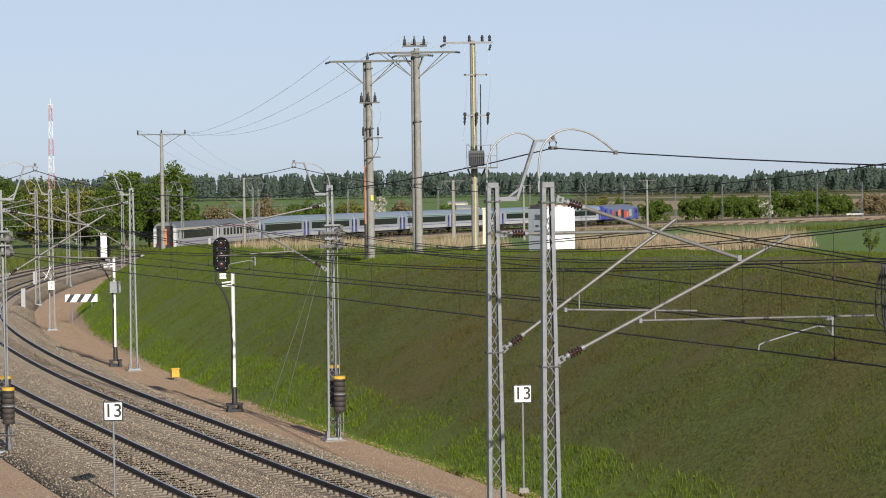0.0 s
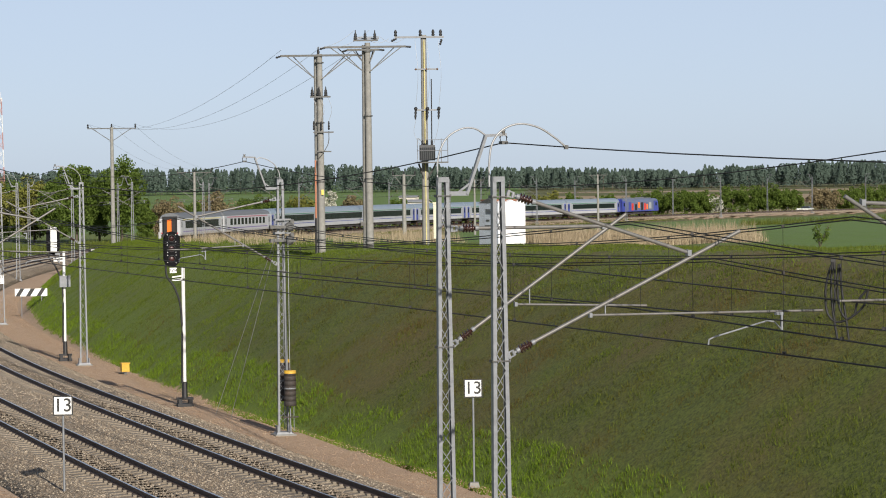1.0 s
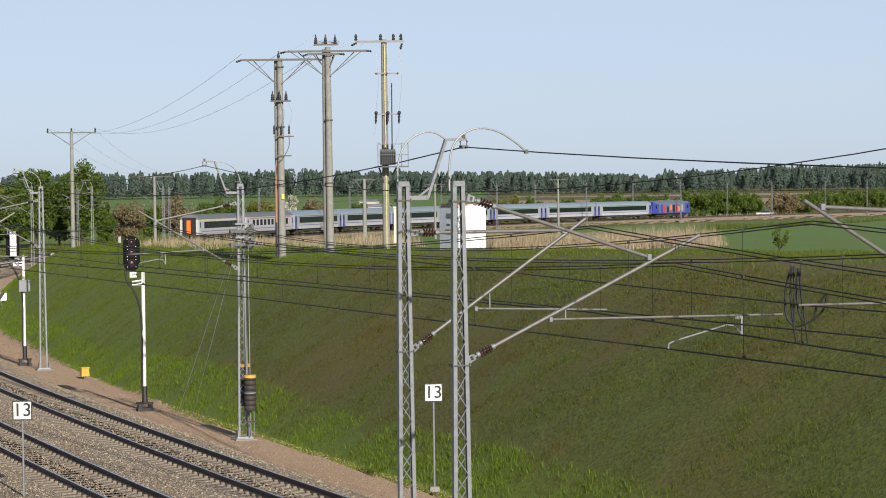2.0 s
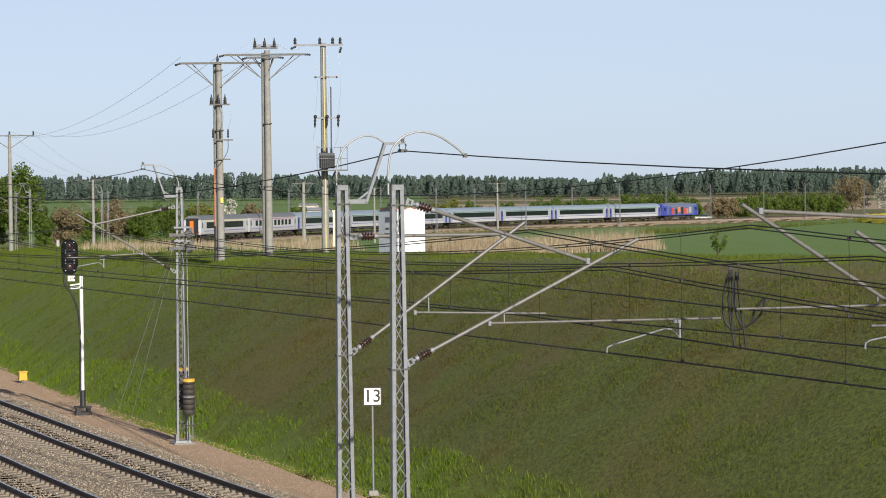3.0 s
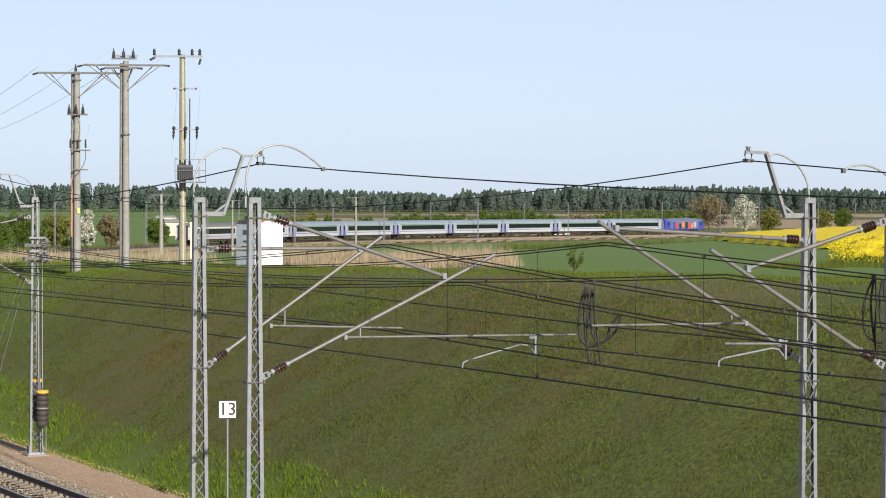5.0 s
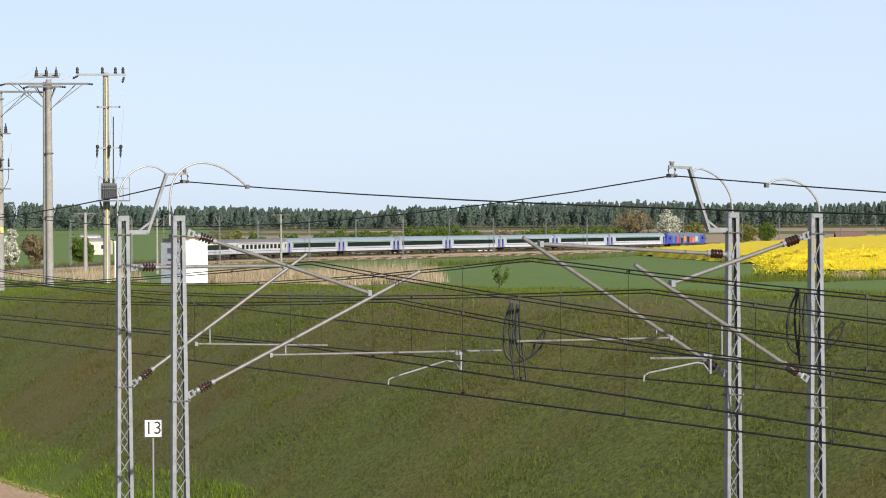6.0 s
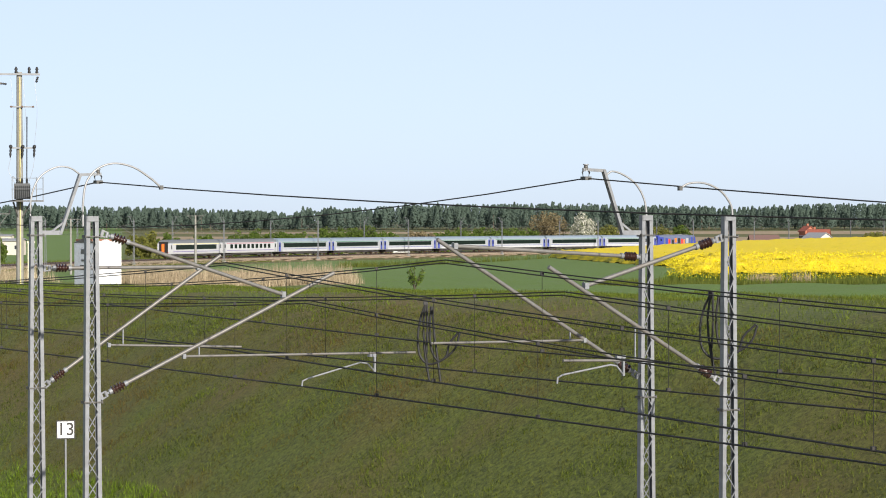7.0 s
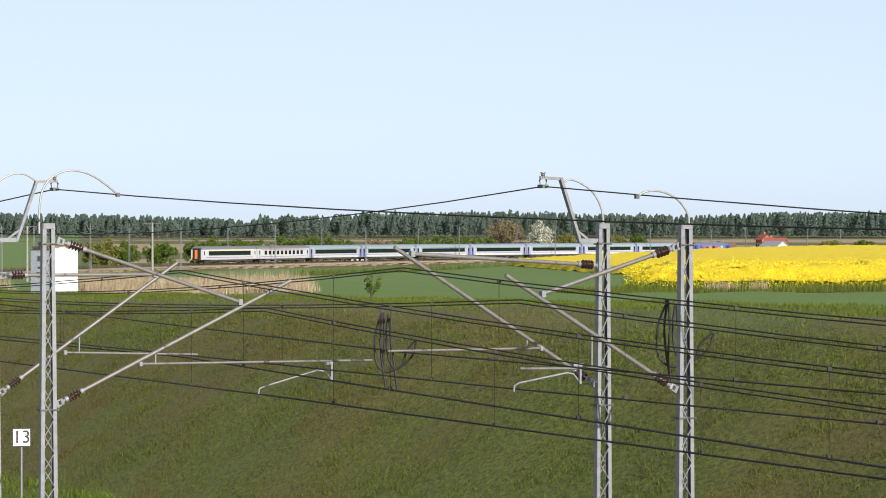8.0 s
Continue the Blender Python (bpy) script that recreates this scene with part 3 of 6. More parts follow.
def locomotive():
    c = thing("locomotive", "blue-grey electric locomotive with red and orange side pictures", "locomotive")
    L = 9.4
    prof = [(-1.42, 1.05), (-1.48, 1.3), (-1.48, 3.0), (-1.3, 3.6), (-0.95, 3.82), (0.95, 3.82), (1.3, 3.6), (1.48, 3.0), (1.48, 1.3), (1.42, 1.05)]
    part("body", Shape().extrude(prof, -L + 1.2, L - 1.2), C_SLATE, c)
    for e in (-1, 1):
        cab = Shape()
        n = len(prof)
        v = [(x, e * (L - 1.2), z) for x, z in prof] + [(x * 0.9, e * (L - 0.15 - 0.55 * max(0, (z - 2.0) / 1.8)), 1.05 + (z - 1.05) * 0.98) for x, z in prof]
        f = [tuple(range(n)), tuple(reversed(range(n, 2 * n)))] + [(j, j + n, (j + 1) % n + n, (j + 1) % n) for j in range(n)]
        cabo = part("cab", cab.add(v, f if e < 0 else [tuple(reversed(q)) for q in f]), C_BLUE, c, "blue driver's cab")
        part("windscreen", Shape().box((0, e * (L - 0.42), 2.85), (2.1, 0.1, 0.75), m=Matrix.Rotation(radians(e * 17), 3, "X")), GLASS_DARK, cabo)
        side_panels(c, "cab_door", C_BLUE, e * (L - 2.0) - 0.9, e * (L - 2.0) + 0.9, 1.1, 3.3, 0.01, x=1.48)
        side_panels(c, "cab_window", GLASS_DARK, e * (L - 1.7) - 0.3, e * (L - 1.7) + 0.3, 2.2, 2.9, 0.02, x=1.48)
        for x in (-0.87, 0.87):
            part("buffer", Shape().lathe([(0.1, 0), (0.1, 0.4), (0.24, 0.4), (0.24, 0.45)], 10, (x, e * (L - 0.2), 1.06), (0, e, 0)), UNDER, c)
    for y0, y1, z0, z1, mt in ((-4.2, -3.3, 1.3, 2.8, C_RED), (-2.6, -1.6, 1.3, 2.6, BLACK), (-1.2, -0.2, 1.8, 3.0, C_ORANGE), (0.3, 1.4, 1.3, 3.0, BLACK), (1.8, 2.7, 1.3, 2.8, C_RED), (3.0, 3.7, 1.5, 2.6, C_ORANGE), (-5.6, -4.4, 1.2, 3.1, C_BLUE), (4.2, 5.4, 1.6, 3.0, C_SILVER)):
        side_panels(c, "side_picture", mt, y0, y1, z0, z1, 0.008, x=1.48)
    side_panels(c, "sill", C_BLUE, -L + 1.3, L - 1.3, 1.06, 1.26, 0.012, x=1.48)
    part("roof_gear", Shape().box((0, 0, 3.9), (1.6, 13.0, 0.16)).box((0, -3, 4.02), (1.0, 1.2, 0.14)).box((0, 2.5, 4.02), (1.1, 2.0, 0.16)), C_ROOF2, c)
    for e, up in ((-1, 1.5), (1, 0.25)):
        y = e * 5.2
        p = Shape().tube([(-0.4, y, 4.0), (-0.35, y - e * 1.6, 4.0 + up * 0.5), (-0.5, y, 4.0 + up)], 0.04, 6).tube([(0.4, y, 4.0), (0.35, y - e * 1.6, 4.0 + up * 0.5), (0.5, y, 4.0 + up)], 0.04, 6)
        part("pantograph", p.tube([(-0.95, y, 3.95 + up), (-0.6, y, 4.05 + up), (0.6, y, 4.05 + up), (0.95, y, 3.95 + up)], 0.04, 6), BLACK, c)
    part("underframe", Shape().box((0, 0, 0.8), (2.2, 6.0, 0.6)), UNDER, c)
    for y in (-5.2, 5.2):
        bogie(c, y)
    return c


ORDER = ["last", "compartment"] + ["saloon"] * 7
CARS = []


def build_train():
    first = {}
    for kind in ORDER:
        if kind not in first:
            first[kind] = coach(kind)
            CARS.append((first[kind], 19.0))
        else:
            CARS.append((copy_thing(first[kind], Matrix()), 19.0))
    CARS.append((locomotive(), 10.4))


build_train()
TAIL_S, SPEED, GAIN = nearest_s(-32.6, 328) - 4.0, 33.85, 0.22


def car_pose(s, wheelbase):
    """A vehicle whose middle is s metres along the right-hand track."""
    xa, ya, _ = on_line(s - wheelbase / 2)
    xb, yb, _ = on_line(s + wheelbase / 2)
    za, zb = float(rail_z(ya)), float(rail_z(yb))
    return pose((xa + xb) / 2, (ya + yb) / 2, (za + zb) / 2, math.degrees(math.atan2(zb - za, wheelbase)), 0, math.degrees(math.atan2(xa - xb, yb - ya)))


def motions():
    s = COACH / 2
    for i, (car, base) in enumerate(CARS):
        if i == len(CARS) - 1:
            s += -COACH / 2 + 9.6
        walk(car, [(t / 4, car_pose(TAIL_S + s + SPEED * t / 4 + GAIN * (t / 4) ** 2, base)) for t in range(33)])
        s += COACH


# ---------------------------------------------------------------- masts of the overhead line
MAST_H = 8.6


def insulator(parent, a, b, r=0.085, n=5, mat=PORCELAIN):
    """Ribbed insulator with end fittings between two points."""
    a, b = Vector(a), Vector(b)
    L, ax = (b - a).length, (b - a).normalized()
    prof = [(0.03, L * 0.12)]
    for i in range(n):
        z = L * (0.18 + 0.64 * i / n)
        prof += [(0.035, z), (r, z + L * 0.03), (r * 0.9, z + L * 0.05), (0.035, z + L * 0.08)]
    prof.append((0.03, L * 0.88))
    ins = part("insulator", Shape().lathe(prof, 12, a, ax), mat, parent, "dark brown ribbed insulator")
    for p, q in ((0.0, 0.16), (0.84, 1.0)):
        part("end_fitting", Shape().lathe([(0.045, 0), (0.05, L * (q - p) * 0.3), (0.05, L * (q - p))], 8, a + ax * L * p, ax), GALV, ins)
    return ins


def lattice_mast(at, label, foot=True, spacing=0.28, h=MAST_H):
    """Two channels laced together with bent rod, narrowing upwards; the broad face looks along the line."""
    m = thing("catenary_mast", label, "catenary mast", "lattice masts of the overhead line", at)
    depth, flange, sheet = 0.052, 0.068, 0.011

    def half(z):
        return 0.108 + 0.0098 * (h - z)
    for k in (-1, 1):
        v = []
        for z in (0, h):
            w = half(z)
            lip = w - flange
            u = [(k * w, -depth), (k * w, depth), (k * lip, depth), (k * lip, depth - sheet), (k * (w - sheet), depth - sheet), (k * (w - sheet), -depth + sheet), (k * lip, -depth + sheet), (k * lip, -depth)]
            v += [(x, y, z) for x, y in (u[::-1] if k > 0 else u)]
        n = 8
        part("channel", Shape().add(v, [tuple(reversed(range(n))), tuple(range(n, 2 * n))] + [(j, (j + 1) % n, (j + 1) % n + n, j + n) for j in range(n)]), GALV, m)
    for sy, phase in ((-depth - 0.006, 0), (depth + 0.006, 1)):
        lace, n = Shape(), int((h - 0.5) / spacing)
        for i in range(n):
            z0, z1 = 0.3 + spacing * i, 0.3 + spacing * (i + 1)
            k = 1 if (i + phase) % 2 else -1
            lace.beam((-k * (half(z0) - flange + 0.012), sy, z0), (k * (half(z1) - flange + 0.012), sy, z1), 0.021, 0.012)
        tagged(part("lacing", lace, GALV, m), "zigzag steel lacing", kind="stuff")
        part("tie_plate", Shape().box((0, sy, h - 0.045), (0.2, 0.01, 0.09)), GALV, m)
    for z in (h - 0.34, h * 0.64):
        w = half(z) + 0.02
        part("band", Shape().box((0, depth + 0.025, z), (2 * w, 0.016, 0.018)).box((0, -depth - 0.025, z), (2 * w, 0.016, 0.018)).box((w, 0, z), (0.016, 0.16, 0.05)).box((-w, 0, z), (0.016, 0.16, 0.05)), GALV_DARK, m)
    if foot:
        part("foot", Shape().box((0, 0, 0.05), (0.62, 0.5, 0.1), taper=0.85).box((0.23, 0, 0.2), (0.03, 0.3, 0.24)).box((-0.23, 0, 0.2), (0.03, 0.3, 0.24)), GALV, m)
        part("footing", Shape().box((0, 0, -0.35), (0.8, 0.8, 0.75), taper=0.9), CONCRETE, m)
    return m


def curve(pts, n=6):
    """A smooth line through the points."""
    P = [Vector(p) for p in pts]
    P = [2 * P[0] - P[1]] + P + [2 * P[-1] - P[-2]]
    out = []
    for i in range(1, len(P) - 2):
        for k in range(n):
            t = k / n
            out.append(0.5 * (2 * P[i] + (P[i + 1] - P[i - 1]) * t + (2 * P[i - 1] - 5 * P[i] + 4 * P[i + 1] - P[i + 2]) * t * t + (3 * P[i] - P[i - 1] - 3 * P[i + 1] + P[i + 2]) * t ** 3))
    return out + [P[-2]]


def feeder_bracket(m, k, h=MAST_H, loops=True):
    """Cranked arm above the mast for the feeder cable; k: +1 or -1, the side to which it leans. Returns the cable's place."""
    br = part("feeder_bracket", Shape().beam((k * 0.1, 0, h - 0.3), (k * 0.5, 0, h - 0.3), 0.05, 0.08).beam((k * 0.47, 0, h - 0.32), (k * 0.86, 0, h + 0.76), 0.085, 0.05).beam((k * 0.83, 0, h + 0.75), (k * 1.27, 0, h + 0.77), 0.04, 0.05).beam((k * 0.3, 0, h - 0.28), (k * 0.53, 0, h - 0.12), 0.035, 0.035), GALV, m)
    p = (k * 1.21, 0, h + 0.62)
    insulator(br, (p[0], 0, h + 0.86), (p[0], 0, h + 0.74), 0.03, 2, GALV_DARK)
    part("clamp", Shape().tube([(p[0] - 0.05, 0, p[2]), (p[0] - 0.07, 0, p[2] + 0.1), (p[0], 0, p[2] + 0.2), (p[0] + 0.07, 0, p[2] + 0.1), (p[0] + 0.05, 0, p[2])], 0.014, 6).box((p[0], 0, p[2]), (0.12, 0.16, 0.06)), GALV_DARK, br)
    if loops:
        run = ((-0.1, -0.15), (-0.08, 0.35), (0.08, 0.7), (0.38, 0.88), (0.65, 0.88), (0.86, 0.76)) if k > 0 else ((-0.02, -0.1), (0.03, 0.25), (0.2, 0.52), (0.45, 0.68), (0.68, 0.74), (0.8, 0.68))
        pts = [(k * u, 0, h + z) for u, z in run]
        pts = curve(pts)
        part("bonding_cable", Shape().tube(pts, 0.017, 6), CABLE, br, "bowed grey bonding cable")
    return p


def tube_part(m, name, a, b, r=0.03, mat=None):
    return part(name, Shape().tube([a, b], r, 10), mat or TUBE, m)


def clamp(m, p, s=0.06):
    return part("clamp", Shape().box(p, (s * 1.2, s * 1.6, s * 1.7)).tube([(p[0], 0.07, p[2] - s), (p[0] + s, 0.07, p[2]), (p[0], 0.07, p[2] + s)], 0.012, 6), GALV, m)


def cantilever(m, low, tip, top, join, reg, steady, k=1, ins=0.36):
    """Slanting tube from low at the mast to tip, stay from top to join, registration tube reg, curved steady arm ending at steady."""
    def part_way(a, b, d):
        a, b = Vector(a), Vector(b)
        return a + (b - a).normalized() * d
    V = lambda p: (p[0], 0.0, p[1])
    for a, b, name in ((low, tip, "slanting_tube"), (top, join, "stay_tube")):
        a, b = V(a), V(b)
        p, q = part_way(a, b, 0.18), part_way(a, b, 0.18 + ins)
        along_tube = (Vector(b) - Vector(a)).normalized()
        up = Vector((-along_tube.z, 0, along_tube.x)) * 0.045
        fork = Shape().beam(Vector(a), Vector(a) + along_tube * 0.05, 0.05, 0.12)
        for e in (-1, 1):
            fork.beam(Vector(a) + along_tube * 0.03 + up * e, Vector(a) + along_tube * 0.13 + up * e, 0.03, 0.022)
        fork.lathe([(0.03, -0.05), (0.03, 0.05)], 10, Vector(a) + along_tube * 0.12, up).beam(Vector(a) + along_tube * 0.1, p, 0.03, 0.035)
        part("hinge", fork, GALV, m)
        insulator(m, p, q, 0.08, 4)
        tube_part(m, name, part_way(a, b, 0.12 + ins), b, 0.034)
    clamp(m, V(join))
    if reg:
        a, b = V(reg[0]), V(reg[1])
        tube_part(m, "registration_tube", a, b, 0.022)
        clamp(m, a, 0.045)
        x = a[0] + 0.28 * (1 if b[0] > a[0] else -1)
        zz = low[1] + (tip[1] - low[1]) * (x - low[0]) / (tip[0] - low[0])
        part("hanger", Shape().beam((x, 0, zz), (x, 0, a[2]), 0.02, 0.02), GALV, m)
    if steady:
        hx, hz, ex, ez = steady
        part("drop_bracket", Shape().beam((hx, 0, hz), (hx, 0, hz - 0.3), 0.03, 0.05).box((hx - 0.05, 0, hz), (0.16, 0.06, 0.05)), GALV, m)
        d = ex - hx
        part("steady_arm", Shape().tube([(hx, 0, hz - 0.28), (hx + d * 0.1, 0, hz - 0.14), (hx + d * 0.2, 0, hz - 0.12), (hx + d * 0.92, 0, ez + 0.13), (hx + d * 0.99, 0, ez + 0.09), (ex, 0, ez)], 0.016, 8), GALV, m)


TURN = 20.0


def at_mast(x, y, turn=TURN):
    return pose(x, y, -0.6, 0, 0, turn)


# z below is over the mast's foot
masts = {}
masts["a"] = lattice_mast(at_mast(1.76, 45.5), "tall grey lattice mast with a long slanting cantilever")
cantilever(masts["a"], (0.14, 5.58), (4.53, 7.6), (0.16, 8.32), (3.54, 7.24), ((1.67, 6.22), (6.15, 6.17)), (5.33, 6.14, 3.9, 5.64))
masts["b"] = lattice_mast(at_mast(0.91, 49.5), "tall grey lattice mast with feeder bracket and cantilever")
cantilever(masts["b"], (0.13, 5.52), (3.66, 7.86), (0.14, 7.66), (3.2, 7.65), ((1.41, 6.24), (4.08, 6.14)), None)
masts["c"] = lattice_mast(at_mast(11.11, 45.0), "blue-grey lattice mast with a cantilever towards the track")
cantilever(masts["c"], (-0.16, 5.86), (-4.08, 8.21), (0.02, 7.88), (-3.75, 8.1), ((-1.25, 6.5), (-4.2, 6.52)), None, -1)
masts["d"] = lattice_mast(at_mast(11.67, 41.8), "blue-grey lattice mast with a slanting cantilever")
cantilever(masts["d"], (-0.16, 5.95), (-3.36, 7.81), (-0.12, 8.24), (-2.69, 7.51), ((-1.5, 6.33), (-3.1, 6.37)), (-2.0, 6.4, -3.21, 6.02), -1)
feed_l = masts["b"].matrix_basis @ Vector(feeder_bracket(masts["b"], 1))
feed_r = masts["c"].matrix_basis @ Vector(feeder_bracket(masts["c"], -1))
for key, pts in (("a", [(-0.15, 0, 8.43), (-0.15, 0, 8.8), (-0.09, 0, 9.15), (0.1, 0, 9.38), (0.4, 0, 9.48), (0.75, 0, 9.42), (1.06, 0, 9.24), (1.26, 0, 9.08)]),
                 ("d", [(0.08, 0, 8.5), (0.05, 0, 8.75), (-0.15, 0, 8.98), (-0.45, 0, 9.1), (-0.75, 0, 9.1), (-0.93, 0, 9.02)])):
    cab = part("bonding_cable", Shape().tube(curve(pts), 0.018, 6), CABLE, masts[key], "bowed grey bonding cable")
    part("cable_clamp", Shape().box(pts[-1], (0.06, 0.06, 0.07)), GALV_DARK, cab)


def weight_stack(parent, x, y, z0, z1, r=0.2):
    st = part("weight_stack", Shape().tube([(x, y, z0 - 0.1), (x, y, z1 + 0.1)], 0.03, 8), GALV_DARK, parent, "dark stacked cast-iron tensioning weights")
    n = 7
    for i in range(n):
        a, b = z0 + (z1 - z0) * i / n, z0 + (z1 - z0) * (i + 0.96) / n
        part("weight_disc", Shape().lathe([(r * 0.92, a), (r, a + 0.01), (r, b - 0.01), (r * 0.92, b)], 18, (x, y, 0)), WEIGHT, st)
    part("top_band", Shape().lathe([(r + 0.004, z1 - 0.09), (r + 0.004, z1 + 0.01), (0.02, z1 + 0.012)], 18, (x, y, 0)), YELLOW, st, "yellow painted top weight")
    part("clip_band", Shape().lathe([(r + 0.003, (z0 + z1) / 2 - 0.02), (r + 0.003, (z0 + z1) / 2 + 0.02)], 18, (x, y, 0)), GALV, st)
    part("guide_rod", Shape().tube([(x, y, 0.15), (x, y, z0 + 0.05)], 0.02, 6).tube([(x + 0.12, y, 0.15), (x + 0.12, y, z0 + 0.05)], 0.015, 6), GALV, st)
    part("guide_bar", Shape().box((x, y, 0.62), (0.55, 0.06, 0.04)), WEIGHT, st)
    part("hanging_rope", Shape().tube([(x, y, z1), (x, y, 6.9)], 0.012, 6), CABLE, st)


def tension_gear(m, k):
    weight_stack(m, 0.14, -0.42, 1.0, 2.18)
    weight_stack(m, 0.16, 0.42, 1.1, 2.5)
    for z in (6.55, 7.0):
        part("pulley", Shape().lathe([(0.04, -0.03), (0.16, -0.03), (0.13, 0), (0.16, 0.03), (0.04, 0.03)], 16, (0.25, -0.2, z), (0, 1, 0)), GALV_DARK, m, "steel tensioning pulley")
        part("pulley_frame", Shape().box((0.1, -0.22, z), (0.75, 0.03, 0.09)).box((0.35, -0.12, z + 0.1), (0.12, 0.2, 0.3)).box((-0.3, -0.1, z), (0.2, 0.2, 0.12)), GALV_DARK, m)
        part("cross_bar", Shape().box((0.05, 0.0, z + 0.25), (0.55, 0.34, 0.06)), GALV, m)
    for d in (0.9, 2.2):
        part("guy_rope", Shape().tube([(-0.1, 0.1, 6.6 + 0.2 * (d > 1)), (-0.2 - 0.2 * d, 5.0 + d, 0.15)], 0.012, 6), CABLE, m)


def generic_cantilever(m, k):
    """k: +1 where the track lies to the mast's right."""
    cantilever(m, (k * 0.14, 5.75), (k * 3.5, 7.75), (k * 0.14, 7.95), (k * 2.9, 7.4), ((k * 1.3, 6.4), (k * 3.9, 6.3)), (k * 3.6, 6.25, k * 2.5, 5.9) if k > 0 else (k * 2.6, 6.25, k * 3.5, 5.9), k)


masts["e"] = lattice_mast(at_mast(-3.8, 91.4, 17), "lattice mast with tensioning weights and guy ropes")
masts["f"] = lattice_mast(at_mast(-14.45, 88.4, 17), "lattice mast with dark tensioning weights at its foot")
for key, k in (("e", -1), ("f", 1)):
    tension_gear(masts[key], k)
    generic_cantilever(masts[key], k)
feed_r2 = masts["e"].matrix_basis @ Vector(feeder_bracket(masts["e"], -1))
feed_l2 = masts["f"].matrix_basis @ Vector(feeder_bracket(masts["f"], 1))


def line_mast(s, off, label="grey lattice mast beside the curving line"):
    x, y, h = on_line(s, off)
    return lattice_mast(Matrix.Translation((float(x), float(y), float(rail_z(y)) - 0.6)) @ Matrix.Rotation(float(h), 4, "Z"), label, spacing=0.45)


SIDE_R, SIDE_L = 3.3, -TRACK_GAP - 3.3
feeders_r, feeders_l = [feed_r, feed_r2], [feed_l, feed_l2]
for s, off in ((155, 3.99), (194, 3.6), (231, 2.9), (269, 2.7), (312, 2.7), (348, SIDE_R), (394, SIDE_R)):
    m = line_mast(s, off)
    generic_cantilever(m, -1)
    feeders_r.append(m.matrix_basis @ Vector(feeder_bracket(m, -1)))
for s in (160, 200, 242, 290, 341, 390):
    m = line_mast(s, SIDE_L)
    generic_cantilever(m, 1)
    feeders_l.append(m.matrix_basis @ Vector(feeder_bracket(m, 1)))
right_mast, left_mast = None, None
for i in range(13):
    s = 441 + i * 45.9
    for off, k, fl in ((SIDE_R, -1, feeders_r), (SIDE_L, 1, feeders_l)):
        x, y, h = on_line(s - (3 if k > 0 else 0), off)
        mm = Matrix.Translation((float(x), float(y), float(rail_z(y)) - 0.6)) @ Matrix.Rotation(float(h), 4, "Z")
        src = right_mast if k < 0 else left_mast
        if src is None:
            src = line_mast(s - (3 if k > 0 else 0), off, "slender far lattice mast beside the line")
            generic_cantilever(src, k)
            feeder_bracket(src, k)
            if k < 0:
                right_mast = src
            else:
                left_mast = src
        else:
            copy_thing(src, mm)
        fl.append(mm @ Vector((k * 1.21, 0, MAST_H + 0.62)))


# ---------------------------------------------------------------- wires
def sagging(a, b, sag, n=14):
    a, b = Vector(a), Vector(b)
    return [a.lerp(b, i / n) - Vector((0, 0, 4 * sag * (i / n) * (1 - i / n))) for i in range(n + 1)]


def wire_thing(name, label, spans, r, mat=WIRE):
    w = thing(name, label, "overhead wire", "wires of the overhead line")
    for a, b, sag in spans:
        part("span", Shape().tube(sagging(a, b, sag), r, 6), mat, w)
    return w


for fl, end in ((feeders_l, (19.5, 3, 8.1)), (feeders_r, (28.5, 0, 7.3))):
    pts = [Vector(end)] + fl
    wire_thing("feeder_cable", "thick dark feeder cable strung along the mast tops", [(pts[i], pts[i + 1], 0.9 if i == 1 else 0.45) for i in range(len(pts) - 1)], 0.012)


def overhead(label, supports):
    """One line of catenary: messenger and twin contact wires with droppers; supports are (place, messenger z, contact z)."""
    w = thing("overhead_line", label, "overhead wire", "wires of the overhead line")
    for (p, zm, zc), (q, ym, yc) in zip(supports, supports[1:]):
        p, q = Vector((p[0], p[1], 0)), Vector((q[0], q[1], 0))
        mess = sagging(p + Vector((0, 0, zm)), q + Vector((0, 0, ym)), 0.55 if (zm - zc) > 0.9 else 0.25)
        across = (q - p).normalized().cross(Vector((0, 0, 1))) * 0.022
        for e in (-1, 1):
            part("messenger_wire", Shape().tube([c + across * (1.3 * e) + Vector((0, 0, 0.025 * e)) for c in mess], 0.011, 6), WIRE, w)
        for e in (-1, 1):
            part("contact_wire", Shape().tube([p + across * e + Vector((0, 0, zc)), q + across * e + Vector((0, 0, yc))], 0.011, 6), WIRE, w)
        n = max(2, int((q - p).length / 5.5))
        for i in range(n):
            t = (i + 0.5) / n
            a = p.lerp(q, t)
            j = t * 14
            top = mess[int(j)].lerp(mess[min(14, int(j) + 1)], j - int(j))
            zc2 = zc + (yc - zc) * t
            part("dropper", Shape().tube([top, Vector((a.x, a.y, zc2))], 0.0045, 4).box(top, (0.05, 0.05, 0.06)).box((a.x, a.y, zc2 + 0.02), (0.06, 0.06, 0.06)), WIRE, w)
    return w


def on_mast(key, u):
    p = masts[key].matrix_basis @ Vector((u, 0, 0))
    return (p.x, p.y)


def mid(s, off):
    x, y, _ = on_line(s, off)
    return (float(x), float(y))


